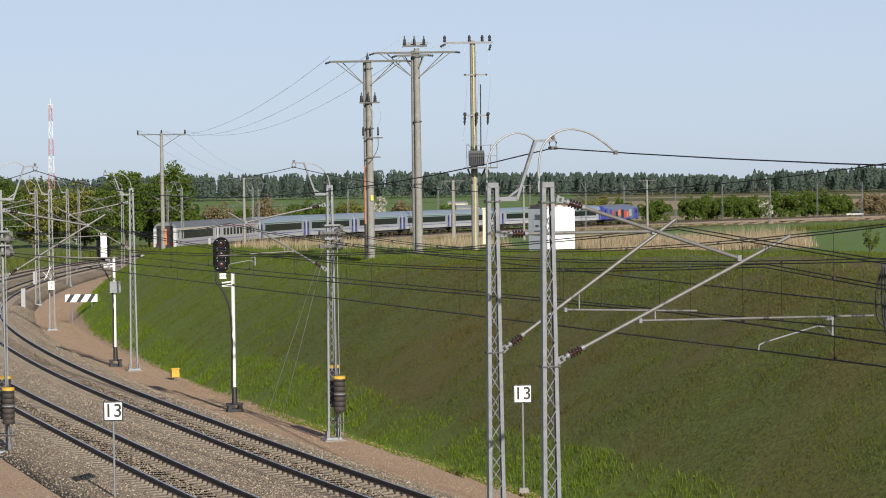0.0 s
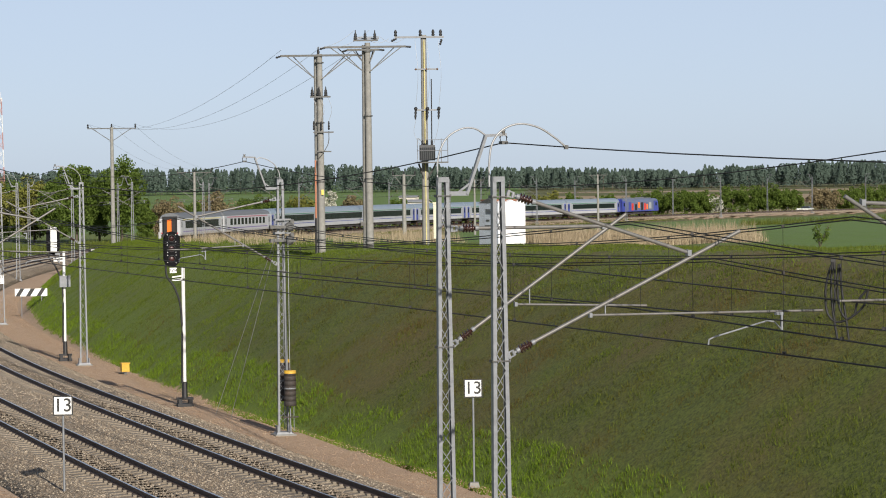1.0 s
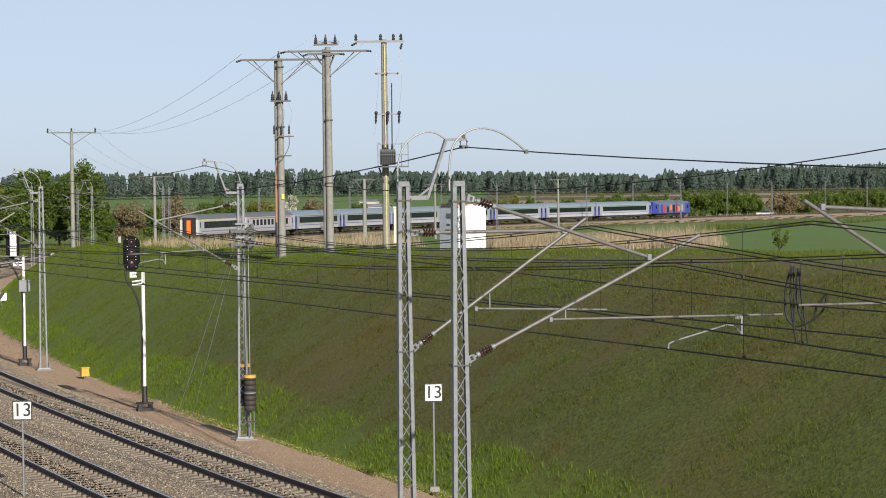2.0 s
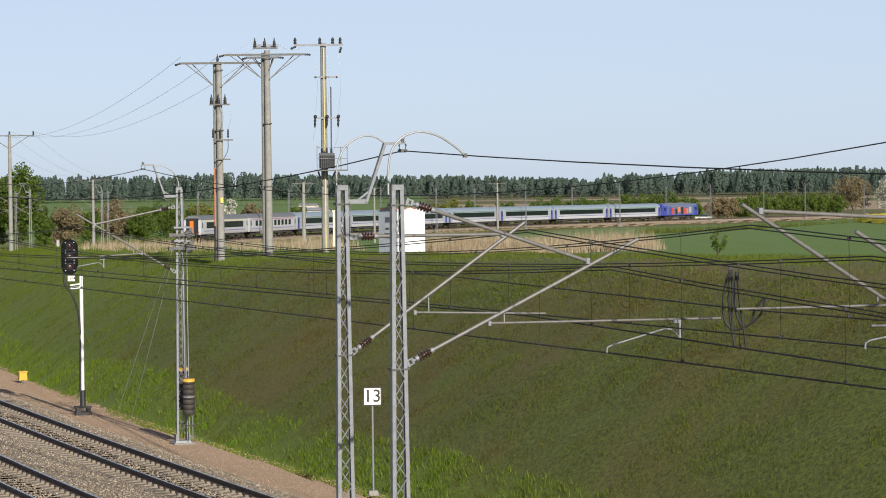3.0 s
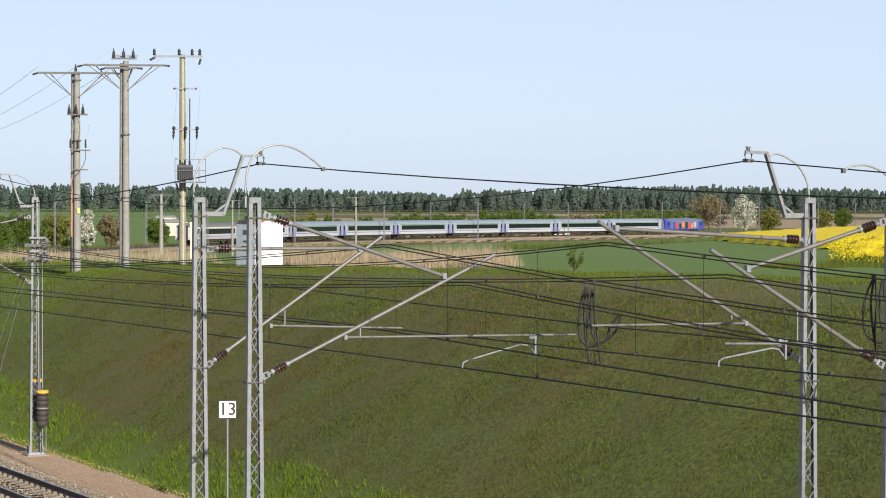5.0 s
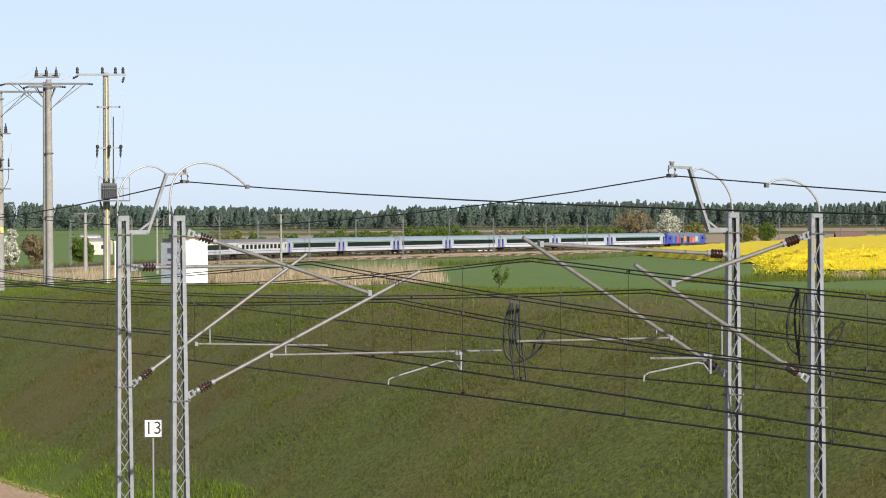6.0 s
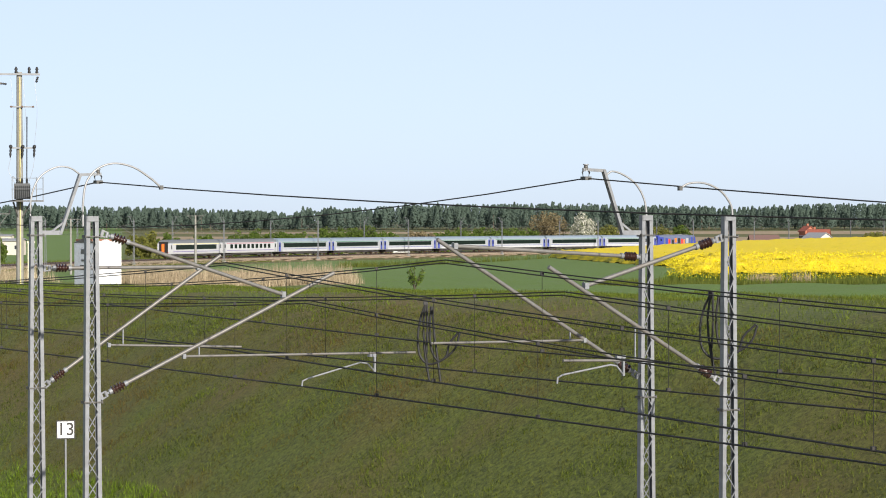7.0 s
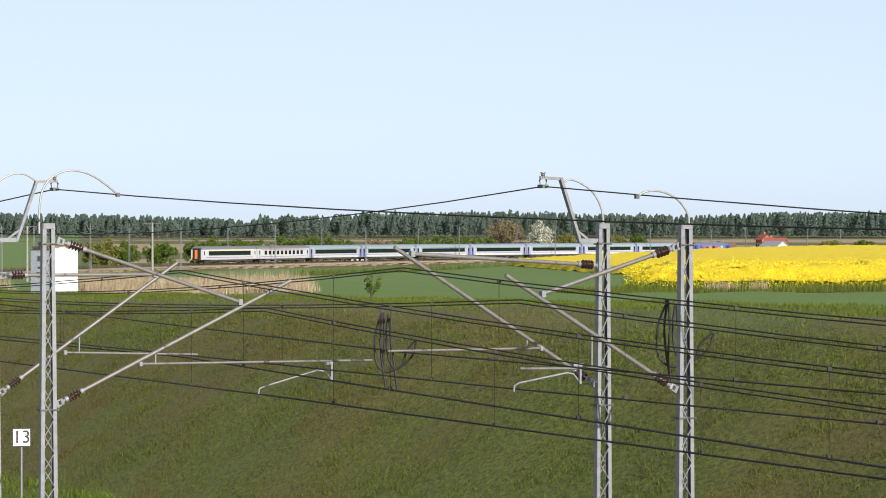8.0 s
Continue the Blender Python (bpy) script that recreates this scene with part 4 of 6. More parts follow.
W = TRACK_GAP
far_a = [(mid(s, -W), 6.9 + float(rail_z(mid(s, 0)[1])), 5.35 + float(rail_z(mid(s, 0)[1]))) for s in (160, 200, 242, 290, 341, 390, 438)]
far_b = [(mid(s, 0), 6.9 + float(rail_z(mid(s, 0)[1])), 5.35 + float(rail_z(mid(s, 0)[1]))) for s in (154, 193, 231, 269, 317, 348, 394, 441)]
overhead("dark twin contact wires over the outer track", [(mid(22, -W + 0.3), 6.0, 5.05), (on_mast("a", 4.03), 6.5, 5.02), (on_mast("f", 3.5), 6.75, 5.3)] + far_a)
overhead("dark contact wires rising to their anchor mast", [(mid(22, -W - 0.3), 6.3, 4.75), (on_mast("b", 3.75), 7.1, 5.5), (on_mast("f", 0.3), 6.45, 5.95)])
overhead("dark twin contact wires over the inner track", [(mid(20, 0.2), 6.5, 5.45), (on_mast("d", -3.1), 6.8, 5.45), (on_mast("e", -3.5), 6.75, 5.3)] + far_b)
overhead("dark contact wires leading to the weighted mast", [(mid(20, -0.3), 6.9, 5.75), (on_mast("c", -3.95), 7.25, 5.9), (on_mast("e", 0.2), 6.45, 6.0)])
for k in (0, 1):
    pts = [on_line(441 + i * 45.9, -W * k) for i in range(13)]
    overhead("thin far contact wires", [((float(x), float(y)), 6.9 + float(rail_z(y)), 5.35 + float(rail_z(y))) for x, y, _ in pts])


def jumper(base, shift, label):
    """Loose loops of cable between two wires; base is the upper fixing."""
    j = thing("jumper_cable", label, "cable")
    x, y, z = base
    dx, dy = 0.94, -0.34
    for run in (((0, 0), (-0.1, -0.3), (-0.14, -0.62), (-0.1, -0.92), (0.06, -1.06), (0.3, -0.98), (0.52, -0.78), (0.6, -0.52)),
                ((0.1, -0.06), (0.07, -0.4), (0.1, -0.8), (0.22, -1.0), (0.36, -0.92), (0.42, -0.7), (0.58, -0.5)),
                ((0.02, 0.0), (0.03, -0.5), (0.01, -0.95), (0.06, -1.36)), ((0.12, -0.06), (0.14, -0.45), (0.2, -0.9), (0.26, -1.36)), ((0.0, -0.02), (-0.04, -0.4), (-0.02, -0.8), (0.03, -1.2))):
        part("cable_loop", Shape().tube(curve([(x + shift * u * dx, y + shift * u * dy, z + w) for u, w in run]), 0.021, 6), BLACK, j)
    part("clamp", Shape().box((x, y, z), (0.08, 0.05, 0.06)), BLACK, j)


jumper((7.55, 46.5, 6.48), 1, "black looped jumper cable hanging from the messenger wire")
jumper((11.57, 42.5, 6.74), 1.25, "black looped jumper cable beside the blue-grey masts")


# ---------------------------------------------------------------- power poles on the crest
def strain_insulator(parent, p, d, r=0.05):
    """Short dark insulator from p along d."""
    return part("insulator", Shape().lathe([(0.02, 0), (r, 0.05), (0.03, 0.09), (r, 0.14), (0.03, 0.18), (r, 0.23), (0.02, 0.3)], 10, p, d), BLACK, parent, "dark ribbed insulator")


def power_pole(x, y, h, twin, label, lift=0.0):
    p = thing("power_pole", label, "power pole", "power poles on the crest", pose(x, y, gz(x, y) - 0.15 + lift))
    part("pole", Shape().tube([(0.05 * twin, 0, -lift), (0.05 * twin, 0, h)], 0.175, 16, 0.13), CONCRETE, p)
    if twin:
        part("rear_pole", Shape().tube([(-0.12, 0.24, -lift), (-0.10, 0.2, h - 0.1)], 0.155, 16, 0.12), CONCRETE, p)
        for z in (0.5, h * 0.35, h * 0.65, h - 0.4):
            part("pole_band", Shape().lathe([(0.2, -0.03), (0.2, 0.03)], 14, (0.05, 0, z)), GALV_DARK, p)
    return p


def v_arm(p, z, left, right, drop):
    part("crossarm", Shape().box(((left + right) / 2, -0.14, z), (right - left, 0.09, 0.09)).box(((left + right) / 2, 0.14, z), (right - left, 0.06, 0.07)), GALV_DARK, p)
    for e, x in ((-1, left + 0.25), (1, right - 0.2)):
        part("brace", Shape().beam((x, -0.14, z), (e * 0.15, -0.2, z - drop), 0.05, 0.04), GALV_DARK, p)
        part("brace", Shape().beam((x * 0.8, 0.14, z), (e * 0.15, 0.2, z - drop), 0.05, 0.04), GALV_DARK, p)
    strain_insulator(p, (left + 0.05, -0.1, z), (-1, 0, -0.3), 0.06)
    strain_insulator(p, (right - 0.05, -0.1, z), (1, 0, -0.1), 0.06)


def post_insulators(p, z, xs, bar, y=-0.25):
    part("insulator_bar", Shape().box(((bar[0] + bar[1]) / 2, y, z), (bar[1] - bar[0], 0.12, 0.07)), GALV_DARK, p)
    for x in xs:
        part("insulator", Shape().lathe([(0.07, 0), (0.09, 0.04), (0.06, 0.1), (0.085, 0.14), (0.055, 0.2), (0.07, 0.25), (0.03, 0.32), (0.02, 0.45)], 10, (x, y, z + 0.03)), BLACK, p, "black post insulator")


pa = power_pole(-3.4, 127, 9.15, 1, "twin grey concrete power pole with orange conduit and cable heads", 0.34)
v_arm(pa, 9.08, -1.75, 1.8, 1.1)
part("top_spike", Shape().lathe([(0.05, 0), (0.07, 0.1), (0.04, 0.2), (0.02, 0.35)], 8, (0, 0, 9.15)), BLACK, pa)
post_insulators(pa, 7.15, (-0.3, 0.02, 0.33), (-0.4, 0.55))
part("side_bar", Shape().box((0.2, -0.22, 5.5), (0.95, 0.06, 0.06)), GALV_DARK, pa)
for x in (-0.25, 0.1, 0.45):
    part("cable_head", Shape().lathe([(0.025, 0), (0.05, 0.06), (0.03, 0.12), (0.05, 0.18), (0.03, 0.24), (0.045, 0.3), (0.02, 0.42)], 8, (x, -0.25, 5.6)), BLACK, pa)
    part("lead", Shape().tube(curve([(x, -0.25, 6.0), (x + 0.15, -0.3, 6.6), (x - 0.1, -0.25, 7.3)]), 0.008, 5), CABLE, pa)
part("side_bar", Shape().box((0.2, -0.2, 4.6), (0.7, 0.06, 0.06)), GALV_DARK, pa)
part("cable_drop", Shape().tube(curve([(0.45, -0.25, 5.55), (0.42, -0.26, 5.0), (0.15, -0.28, 4.5), (-0.1, -0.26, 4.2), (-0.2, -0.16, 3.6)]), 0.02, 6), GALV_DARK, pa)
part("conduit", Shape().tube([(-0.2, -0.14, 4.2), (-0.21, -0.14, 1.5)], 0.04, 8), worn("faded_orange_plastic", (0.42, 0.16, 0.08), 0.6), pa, "faded orange cable conduit")
part("conduit", Shape().tube([(-0.21, -0.14, 1.5), (-0.22, -0.14, -0.3)], 0.05, 8), BLACK, pa, "black lower conduit")
part("notice", Shape().box((0.12, -0.24, 2.7), (0.13, 0.02, 0.24)), worn("notice_yellow", (0.7, 0.55, 0.12), 0.5), pa, "small yellow notice plate")

pb = power_pole(-1.15, 127, 9.75, 1, "tall twin grey concrete power pole with braced crossarm")
v_arm(pb, 9.55, -1.95, 1.85, 1.15)
v_arm(pb, 9.42, -0.9, 0.6, 0.6)
post_insulators(pb, 9.85, (-0.5, -0.05, 0.4), (-0.6, 0.55), -0.2)
part("platform_frame", Shape().box((0, -0.2, 10.0), (1.2, 0.06, 0.05)).box((0, 0.2, 9.95), (1.2, 0.06, 0.05)), GALV, pb)
part("cabinet_plate", Shape().box((-0.28, -0.15, 1.3), (0.16, 0.1, 0.2)), GALV_DARK, pb)

pc = power_pole(1.52, 127, 10.05, 0, "grey concrete transformer pole with platform and fuses", -0.08)
part("crossarm", Shape().box((-0.2, -0.18, 9.95), (2.3, 0.09, 0.09)), GALV, pc)
for x in (-1.2, -0.05, 0.55, 0.9):
    part("insulator", Shape().lathe([(0.06, 0), (0.08, 0.05), (0.05, 0.12), (0.08, 0.18), (0.03, 0.3)], 10, (x - 0.1, -0.18, 10.0)), BLACK, pc, "black post insulator")
strain_insulator(pc, (-1.25, -0.18, 9.9), (-1, 0, -0.5), 0.07)
strain_insulator(pc, (0.85, -0.18, 9.85), (-0.3, 0, -1), 0.07)
for z, w in ((8.45, 1.05), (6.55, 1.1)):
    part("crossarm", Shape().box((0.15, -0.2, z), (w, 0.07, 0.07)), GALV, pc)
for x in (-0.38, 0.12, 0.62):
    part("ball_insulator", Shape().lathe([(0.01, -0.06), (0.06, 0), (0.01, 0.06)], 8, (x, -0.22, 8.45), (1, 0, 0)), RUST, pc)
for x in (-0.4, 0.15, 0.68):
    part("fuse", Shape().lathe([(0.03, 0), (0.09, -0.06), (0.07, -0.14), (0.04, -0.2), (0.07, -0.28), (0.04, -0.36), (0.06, -0.44), (0.02, -0.6)], 10, (x, -0.28, 6.7), (0.05, 0, 1)), BLACK, pc, "hanging black fuse")
    part("lead", Shape().tube(curve([(x, -0.28, 6.1), (x - 0.1, -0.3, 5.5), (x * 0.6, -0.25, 4.95)]), 0.008, 5), CABLE, pc)
    part("lead", Shape().tube(curve([(x, -0.28, 6.75), (x + 0.12, -0.35, 8.2), (x, -0.3, 9.8)]), 0.007, 5), CABLE, pc)
TANK = worn("dark_grey_transformer", (0.055, 0.06, 0.065), 0.5)
tr = part("transformer", Shape().box((0.1, -0.55, 4.55), (0.72, 0.55, 0.72)), TANK, pc, "dark grey finned transformer tank")
for i in range(9):
    part("cooling_fin", Shape().box((-0.26 + i * 0.09, -0.9, 4.52), (0.025, 0.15, 0.6)), TANK, tr)
for x in (-0.12, 0.1, 0.32):
    part("bushing", Shape().lathe([(0.05, 0), (0.06, 0.06), (0.04, 0.1), (0.06, 0.15), (0.02, 0.28)], 8, (x, -0.55, 4.9)), BLACK, tr)
part("platform", Shape().box((0.3, -0.6, 4.1), (1.55, 0.8, 0.06)).beam((-0.3, -0.3, 4.05), (-0.05, -0.1, 3.3), 0.06, 0.06).beam((0.5, -0.3, 4.05), (0.1, -0.1, 3.3), 0.06, 0.06), GALV_DARK, pc)
rails = Shape()
for x in (0.75, 1.05):
    rails.tube([(x, -0.95, 4.1), (x, -0.95, 5.2)], 0.018, 6)
for z in (4.65, 5.15):
    rails.tube([(-0.35, -0.95, z), (1.05, -0.95, z), (1.05, -0.25, z)], 0.015, 6)
part("guard_rail", rails.tube(curve([(-0.35, -0.95, 4.1), (-0.35, -0.95, 5.1), (-0.28, -0.95, 5.2), (-0.2, -0.95, 5.1)]), 0.018, 6), GALV, pc)
part("conduit", Shape().tube([(0.32, -0.15, 4.6), (0.34, -0.15, 8.0)], 0.03, 6), BLACK, pc)
part("cable_strip", Shape().box((0.02, -0.2, 5.0), (0.05, 0.03, 9.6)), worn("pale_yellow_strip", (0.5, 0.44, 0.18), 0.6), pc, "pale yellow cable cover strip")
part("meter_box", Shape().box((0.5, -0.3, 1.35), (0.3, 0.3, 1.6)).box((0.5, -0.3, 2.2), (0.36, 0.36, 0.08)), worn("cream_cabinet", (0.62, 0.58, 0.42), 0.5), pc, "narrow cream meter cabinet")


def drop_wire(a, b, sag, label="thin power wire between poles"):
    w = thing("power_wire", label, "wire", "thin power wires")
    part("span", Shape().tube(sagging(a, b, sag, 18), 0.008, 5), CABLE, w)


def tee_pole(x, y, top, half=1.9, label="thin concrete pole with braced crossarm"):
    z0 = gz(x, y) - 0.1
    h = top - z0
    p = thing("power_pole", label, "power pole", "distant crossarm poles", pose(x, y, z0))
    part("pole", Shape().tube([(0, 0, 0), (0, 0, h)], 0.2, 10, 0.13), CONCRETE, p)
    part("crossarm", Shape().box((0, 0, h - 0.1), (half * 2, 0.08, 0.08)), GALV_DARK, p)
    for e in (-1, 1):
        part("brace", Shape().beam((e * half * 0.8, 0, h - 0.12), (0, 0, h - 1.2), 0.05, 0.05), GALV_DARK, p)
    for x0 in (-half + 0.05, 0, half - 0.05):
        part("insulator", Shape().lathe([(0.05, 0), (0.09, 0.08), (0.05, 0.16), (0.08, 0.22), (0.03, 0.35)], 8, (x0, 0, h - 0.06)), BLACK, p)
    return Vector((x, y, top))


t0 = tee_pole(-23.7, 230, 12.6, 2.05)
t1 = tee_pole(0.95, 235, 8.3, 1.0)
t2 = tee_pole(-21.9, 300, 9.0, 1.9)
t3 = tee_pole(30.2, 400, 8.1, 1.3)
tee_pole(12.6, 420, 7.6, 1.5)
for e in (-1.9, 0, 1.9):
    drop_wire(Vector((-3.4 + e * 0.9, 127, 14.05)), t0 + Vector((e, 0, 0.25)), 1.7)
    drop_wire(t0 + Vector((e, 0, 0.2)), t2 + Vector((e, 0, 0.2)), 0.8)
drop_wire(Vector((-1.6, 126.9, 13.75)), Vector((-1.15, 127, 14.2)), 0.1)
for dx in (-0.4, 0.3):
    drop_wire(Vector((-0.8 + dx, 126.8, 14.6)), Vector((0.3 + dx, 126.8, 14.5)), 0.25)
    drop_wire(Vector((-3.1 + dx, 126.8, 14.1)), Vector((-1.3 + dx, 126.8, 14.9)), 0.2)


# ---------------------------------------------------------------- kiosk
def kiosk():
    x, y = 5.12, 127.6
    k = thing("equipment_kiosk", "white equipment kiosk with scalloped top on the grassy crest", "equipment kiosk", at=pose(x, y, gz(x, y) - 0.45, 0, 0, 32))
    w, d, h = 1.52, 1.62, 2.5
    white = worn("kiosk_white", (0.80, 0.80, 0.80), 0.5, 0, 0.04, 1.0, (0.4, 0.38, 0.33), 0.2)
    top = [(-w / 2, h), (-w * 0.36, h + 0.1), (-w * 0.2, h), (-w * 0.02, h + 0.13), (w * 0.16, h), (w * 0.34, h + 0.1), (w / 2, h - 0.02)]
    part("wall", Shape().extrude(([(-w / 2, 0.0)] + top + [(w / 2, 0.0)])[::-1], -d / 2, d / 2), white, k)
    part("roof", Shape().box((0, 0.1, h + 0.1), (w - 0.1, d - 0.3, 0.09)), worn("brown_roof", (0.2, 0.09, 0.05), 0.7), k, "low brown roof")
    # the side turned from the sun: its blue-grey shade is painted into the colour
    side = part("side_panel", Shape().box((-w / 2 - 0.012, 0, 1.25), (0.024, d - 0.06, 2.4)), worn("kiosk_white_shaded", (0.52, 0.56, 0.62), 0.5), k, "side door with blue-grey shade put into its colour")
    part("cap", Shape().extrude([(-d / 2, h - 0.02), (0, h + 0.2), (d / 2, h - 0.02)][::-1], -0.09, 0.09), GALV_DARK, side, "small pitched grey cap", at=pose(-w / 2 + 0.05, 0, 0, 0, 0, 90))
    part("hinge_strip", Shape().box((w / 2 - 0.05, -d / 2 - 0.008, 1.25), (0.04, 0.016, 2.2)), white, k)
    part("hatch", Shape().box((-0.05, -d / 2 - 0.01, 2.1), (0.3, 0.02, 0.26)), white, k, "small white hatch")
    for i in range(5):
        part("vent_slat", Shape().box((-w / 2 - 0.03, -0.1, 1.98 + i * 0.05), (0.02, 0.62, 0.025)), GALV_DARK, side)
    for a, b in ((1.66, 0.28), (1.4, 0.5), (1.26, 0.46)):
        part("lettering_bar", Shape().box((-w / 2 - 0.03, 0.05, a), (0.012, b, 0.09)), GALV_DARK, side, "grey unreadable lettering")


kiosk()


# ---------------------------------------------------------------- signals, signs, lineside boxes
def text(body, size, parent, m, mat):
    c = bpy.data.curves.new("number", "FONT")
    c.body, c.size, c.extrude, c.align_x, c.align_y = body, size, 0.003, "CENTER", "CENTER"
    c.offset = size * 0.01
    c.materials.append(mat)
    o = new("number", c)
    o.parent, o.matrix_basis = parent, m
    return o


FLAT_BLACK = worn("sign_black", (0.015, 0.015, 0.015), 0.5)
SIGN_WHITE = worn("sign_white", (0.80, 0.80, 0.78), 0.4, 0, 0.04, 2.0, (0.5, 0.46, 0.4), 0.15)


def speed_sign(x, y, zc, size, label):
    s = thing("speed_sign", label, "railway sign", "number signs by the track", pose(x, y, -0.62, 0, 0, 2))
    z = zc + 0.62
    part("post", Shape().tube([(0, 0.03, 0), (0, 0.03, z + size * 0.4)], 0.03, 8), GALV, s)
    part("stone", Shape().box((0, 0.03, 0.02), (0.3, 0.3, 0.14), taper=0.8), CONCRETE, s)
    rim = part("plate", Shape().box((0, 0, z), (size, 0.02, size)), FLAT_BLACK, s, "black-edged sign plate")
    part("face", Shape().box((0, -0.012, z), (size * 0.87, 0.01, size * 0.87)), SIGN_WHITE, rim)
    text("13", size * 0.95, rim, pose(0, -0.02, z, 90), FLAT_BLACK)
    return s


speed_sign(-8.95, 73, 2.0, 0.53, "square white sign with black 13 beside the ballast")
speed_sign(2.16, 75.6, 2.1, 0.52, "square white sign with black 13 at the slope foot")

SHIELD_BLACK, _nt, _b = base_mat("matt_shield_black", 0.9)
_b.inputs["Base Color"].default_value, _b.inputs["Specular IOR Level"].default_value = (0.008, 0.008, 0.009, 1), 0.1
LENS, _nt, _b = base_mat("dark_signal_lens", 0.12)
_b.inputs["Base Color"].default_value = (0.03, 0.012, 0.012, 1)
LENS_RED, _nt, _b = base_mat("unlit_red_lens", 0.4)
_b.inputs["Base Color"].default_value = (0.045, 0.012, 0.012, 1)


def signal(x, y, head_x, back, label):
    s = thing("railway_signal", label, "railway signal", "light signals by the line", pose(x, y, -0.62, 0, 0, 12))
    part("base", Shape().box((0, 0, 0.06), (0.6, 0.5, 0.12)).box((0.2, 0, 0.2), (0.14, 0.45, 0.2)).box((-0.2, 0, 0.2), (0.14, 0.45, 0.2)).box((0, 0, 0.3), (0.62, 0.3, 0.08)), BLACK, s, "black bolted cast base")
    part("socket", Shape().lathe([(0.13, 0.3), (0.11, 0.36), (0.1, 0.9), (0.085, 0.95)], 14), BLACK, s)
    part("post", Shape().tube([(0, 0, 0.9), (0, 0, 5.3)], 0.07, 14), WHITE, s, "white-painted tubular post")
    part("bracket", Shape().beam((0, 0, 4.85), (head_x, -0.05, 4.85), 0.1, 0.08).beam((0, 0, 5.0), (head_x, 0, 4.95), 0.05, 0.05), WHITE, s)
    part("cable_hose", Shape().tube(curve([(-0.1, -0.06, 0.9), (-0.09, -0.06, 3.5), (head_x * 0.75, -0.06, 4.5), (head_x - 0.2, 0.0, 5.0), (head_x - 0.22, 0.05, 5.6)]), 0.04, 8), BLACK, s)
    hz = 5.35 if not back else 5.15
    n, w, h = 12, 0.32, 1.35
    outline = [(head_x + w * math.cos(a), hz + h - w + w * math.sin(a)) for a in np.linspace(0, math.pi, n)] + [(head_x + w * math.cos(a), hz + w + w * math.sin(a)) for a in np.linspace(math.pi, 2 * math.pi, n)]
    shield = part("shield", Shape().extrude(outline, -0.02, 0.02), SHIELD_BLACK, s, "black rounded signal shield")
    for i in range(3):
        z = hz + 0.3 + i * 0.39
        if not back:
            part("lens", Shape().lathe([(0.1, 0), (0.09, 0.015), (0.05, 0.025), (0.0, 0.03)], 18, (head_x, -0.03, z), (0, -1, 0)), LENS_RED if i < 2 else LENS, shield, "unlit round lens")
            part("hood", Shape().tube([(head_x + 0.13 * math.cos(a), -0.1, z + 0.13 * math.sin(a)) for a in np.linspace(0.1, math.pi - 0.1, 12)], 0.02, 6).tube([(head_x + 0.125 * math.cos(a), -0.03, z + 0.125 * math.sin(a)) for a in np.linspace(0, 2 * math.pi, 20)], 0.012, 5), BLACK, shield)
            for e in (-1, 1):
                for f in (-1, 1):
                    part("bolt", Shape().lathe([(0.015, 0), (0.015, 0.02)], 6, (head_x + e * 0.16, -0.02, z + f * 0.14), (0, -1, 0)), SIGN_WHITE, shield)
    if back:
        part("lamp_housing", Shape().box((head_x, -0.2, hz + 0.72), (0.3, 0.36, 1.2)).box((head_x, -0.2, hz + 1.15), (0.33, 0.4, 0.05)).box((head_x, -0.2, hz + 0.7), (0.33, 0.4, 0.05)), WHITE, s, "white lamp housing seen from behind")
        part("relay_box", Shape().box((0.02, -0.16, 3.85), (0.52, 0.22, 0.55)), GALV, s, "grey relay box on the post")
    else:
        pl = part("number_plate", Shape().box((head_x + 0.04, -0.06, hz - 0.14), (0.26, 0.02, 0.2)), SIGN_WHITE, s)
        text("1594", 0.15, pl, pose(head_x + 0.04, -0.074, hz - 0.14, 90), FLAT_BLACK)


signal(-8.06, 103.73, -0.42, False, "three-lens railway signal on a white post by the path")
signal(-15.93, 131.24, -0.5, True, "railway signal on a white post seen from behind")

board = thing("striped_board", "black and white striped board on two thin posts", "warning board", at=pose(-23.78, 178, 0, 0, 0, 4))
part("panel", Shape().box((0, 0, 0.83), (2.1, 0.03, 0.5)), SIGN_WHITE, board)
for i in range(3):
    x = -0.72 + i * 0.68
    sh = Shape().add([(x - 0.3 + q * 0.32, -0.02, 0.58 + q * 0.5) for q in (0,)] + [(x - 0.02, -0.02, 0.58), (x + 0.3, -0.02, 1.08), (x + 0.02, -0.02, 1.08)], [(0, 1, 2, 3)])
    sh.add([(x - 0.3, -0.016, 0.58), (x - 0.02, -0.016, 0.58), (x + 0.3, -0.016, 1.08), (x + 0.02, -0.016, 1.08)], [(3, 2, 1, 0)])
    part("stripe", sh, FLAT_BLACK, board)
for x in (-0.62, 0.68):
    part("post", Shape().tube([(x, 0.05, -1.0), (x, 0.05, 1.15)], 0.03, 8), GALV, board)

box = thing("lineside_box", "small yellow lineside box beside the path", "lineside box", at=pose(-12.1, 121.5, -0.62, 0, 0, 20))
part("case", Shape().box((0, 0, 0.3), (0.36, 0.3, 0.36), taper=0.92), YELLOW, box)
part("lid", Shape().box((0, 0, 0.5), (0.4, 0.34, 0.05)), YELLOW, box)
part("leg", Shape().box((0, 0, 0.06), (0.14, 0.14, 0.14)), GALV_DARK, box)

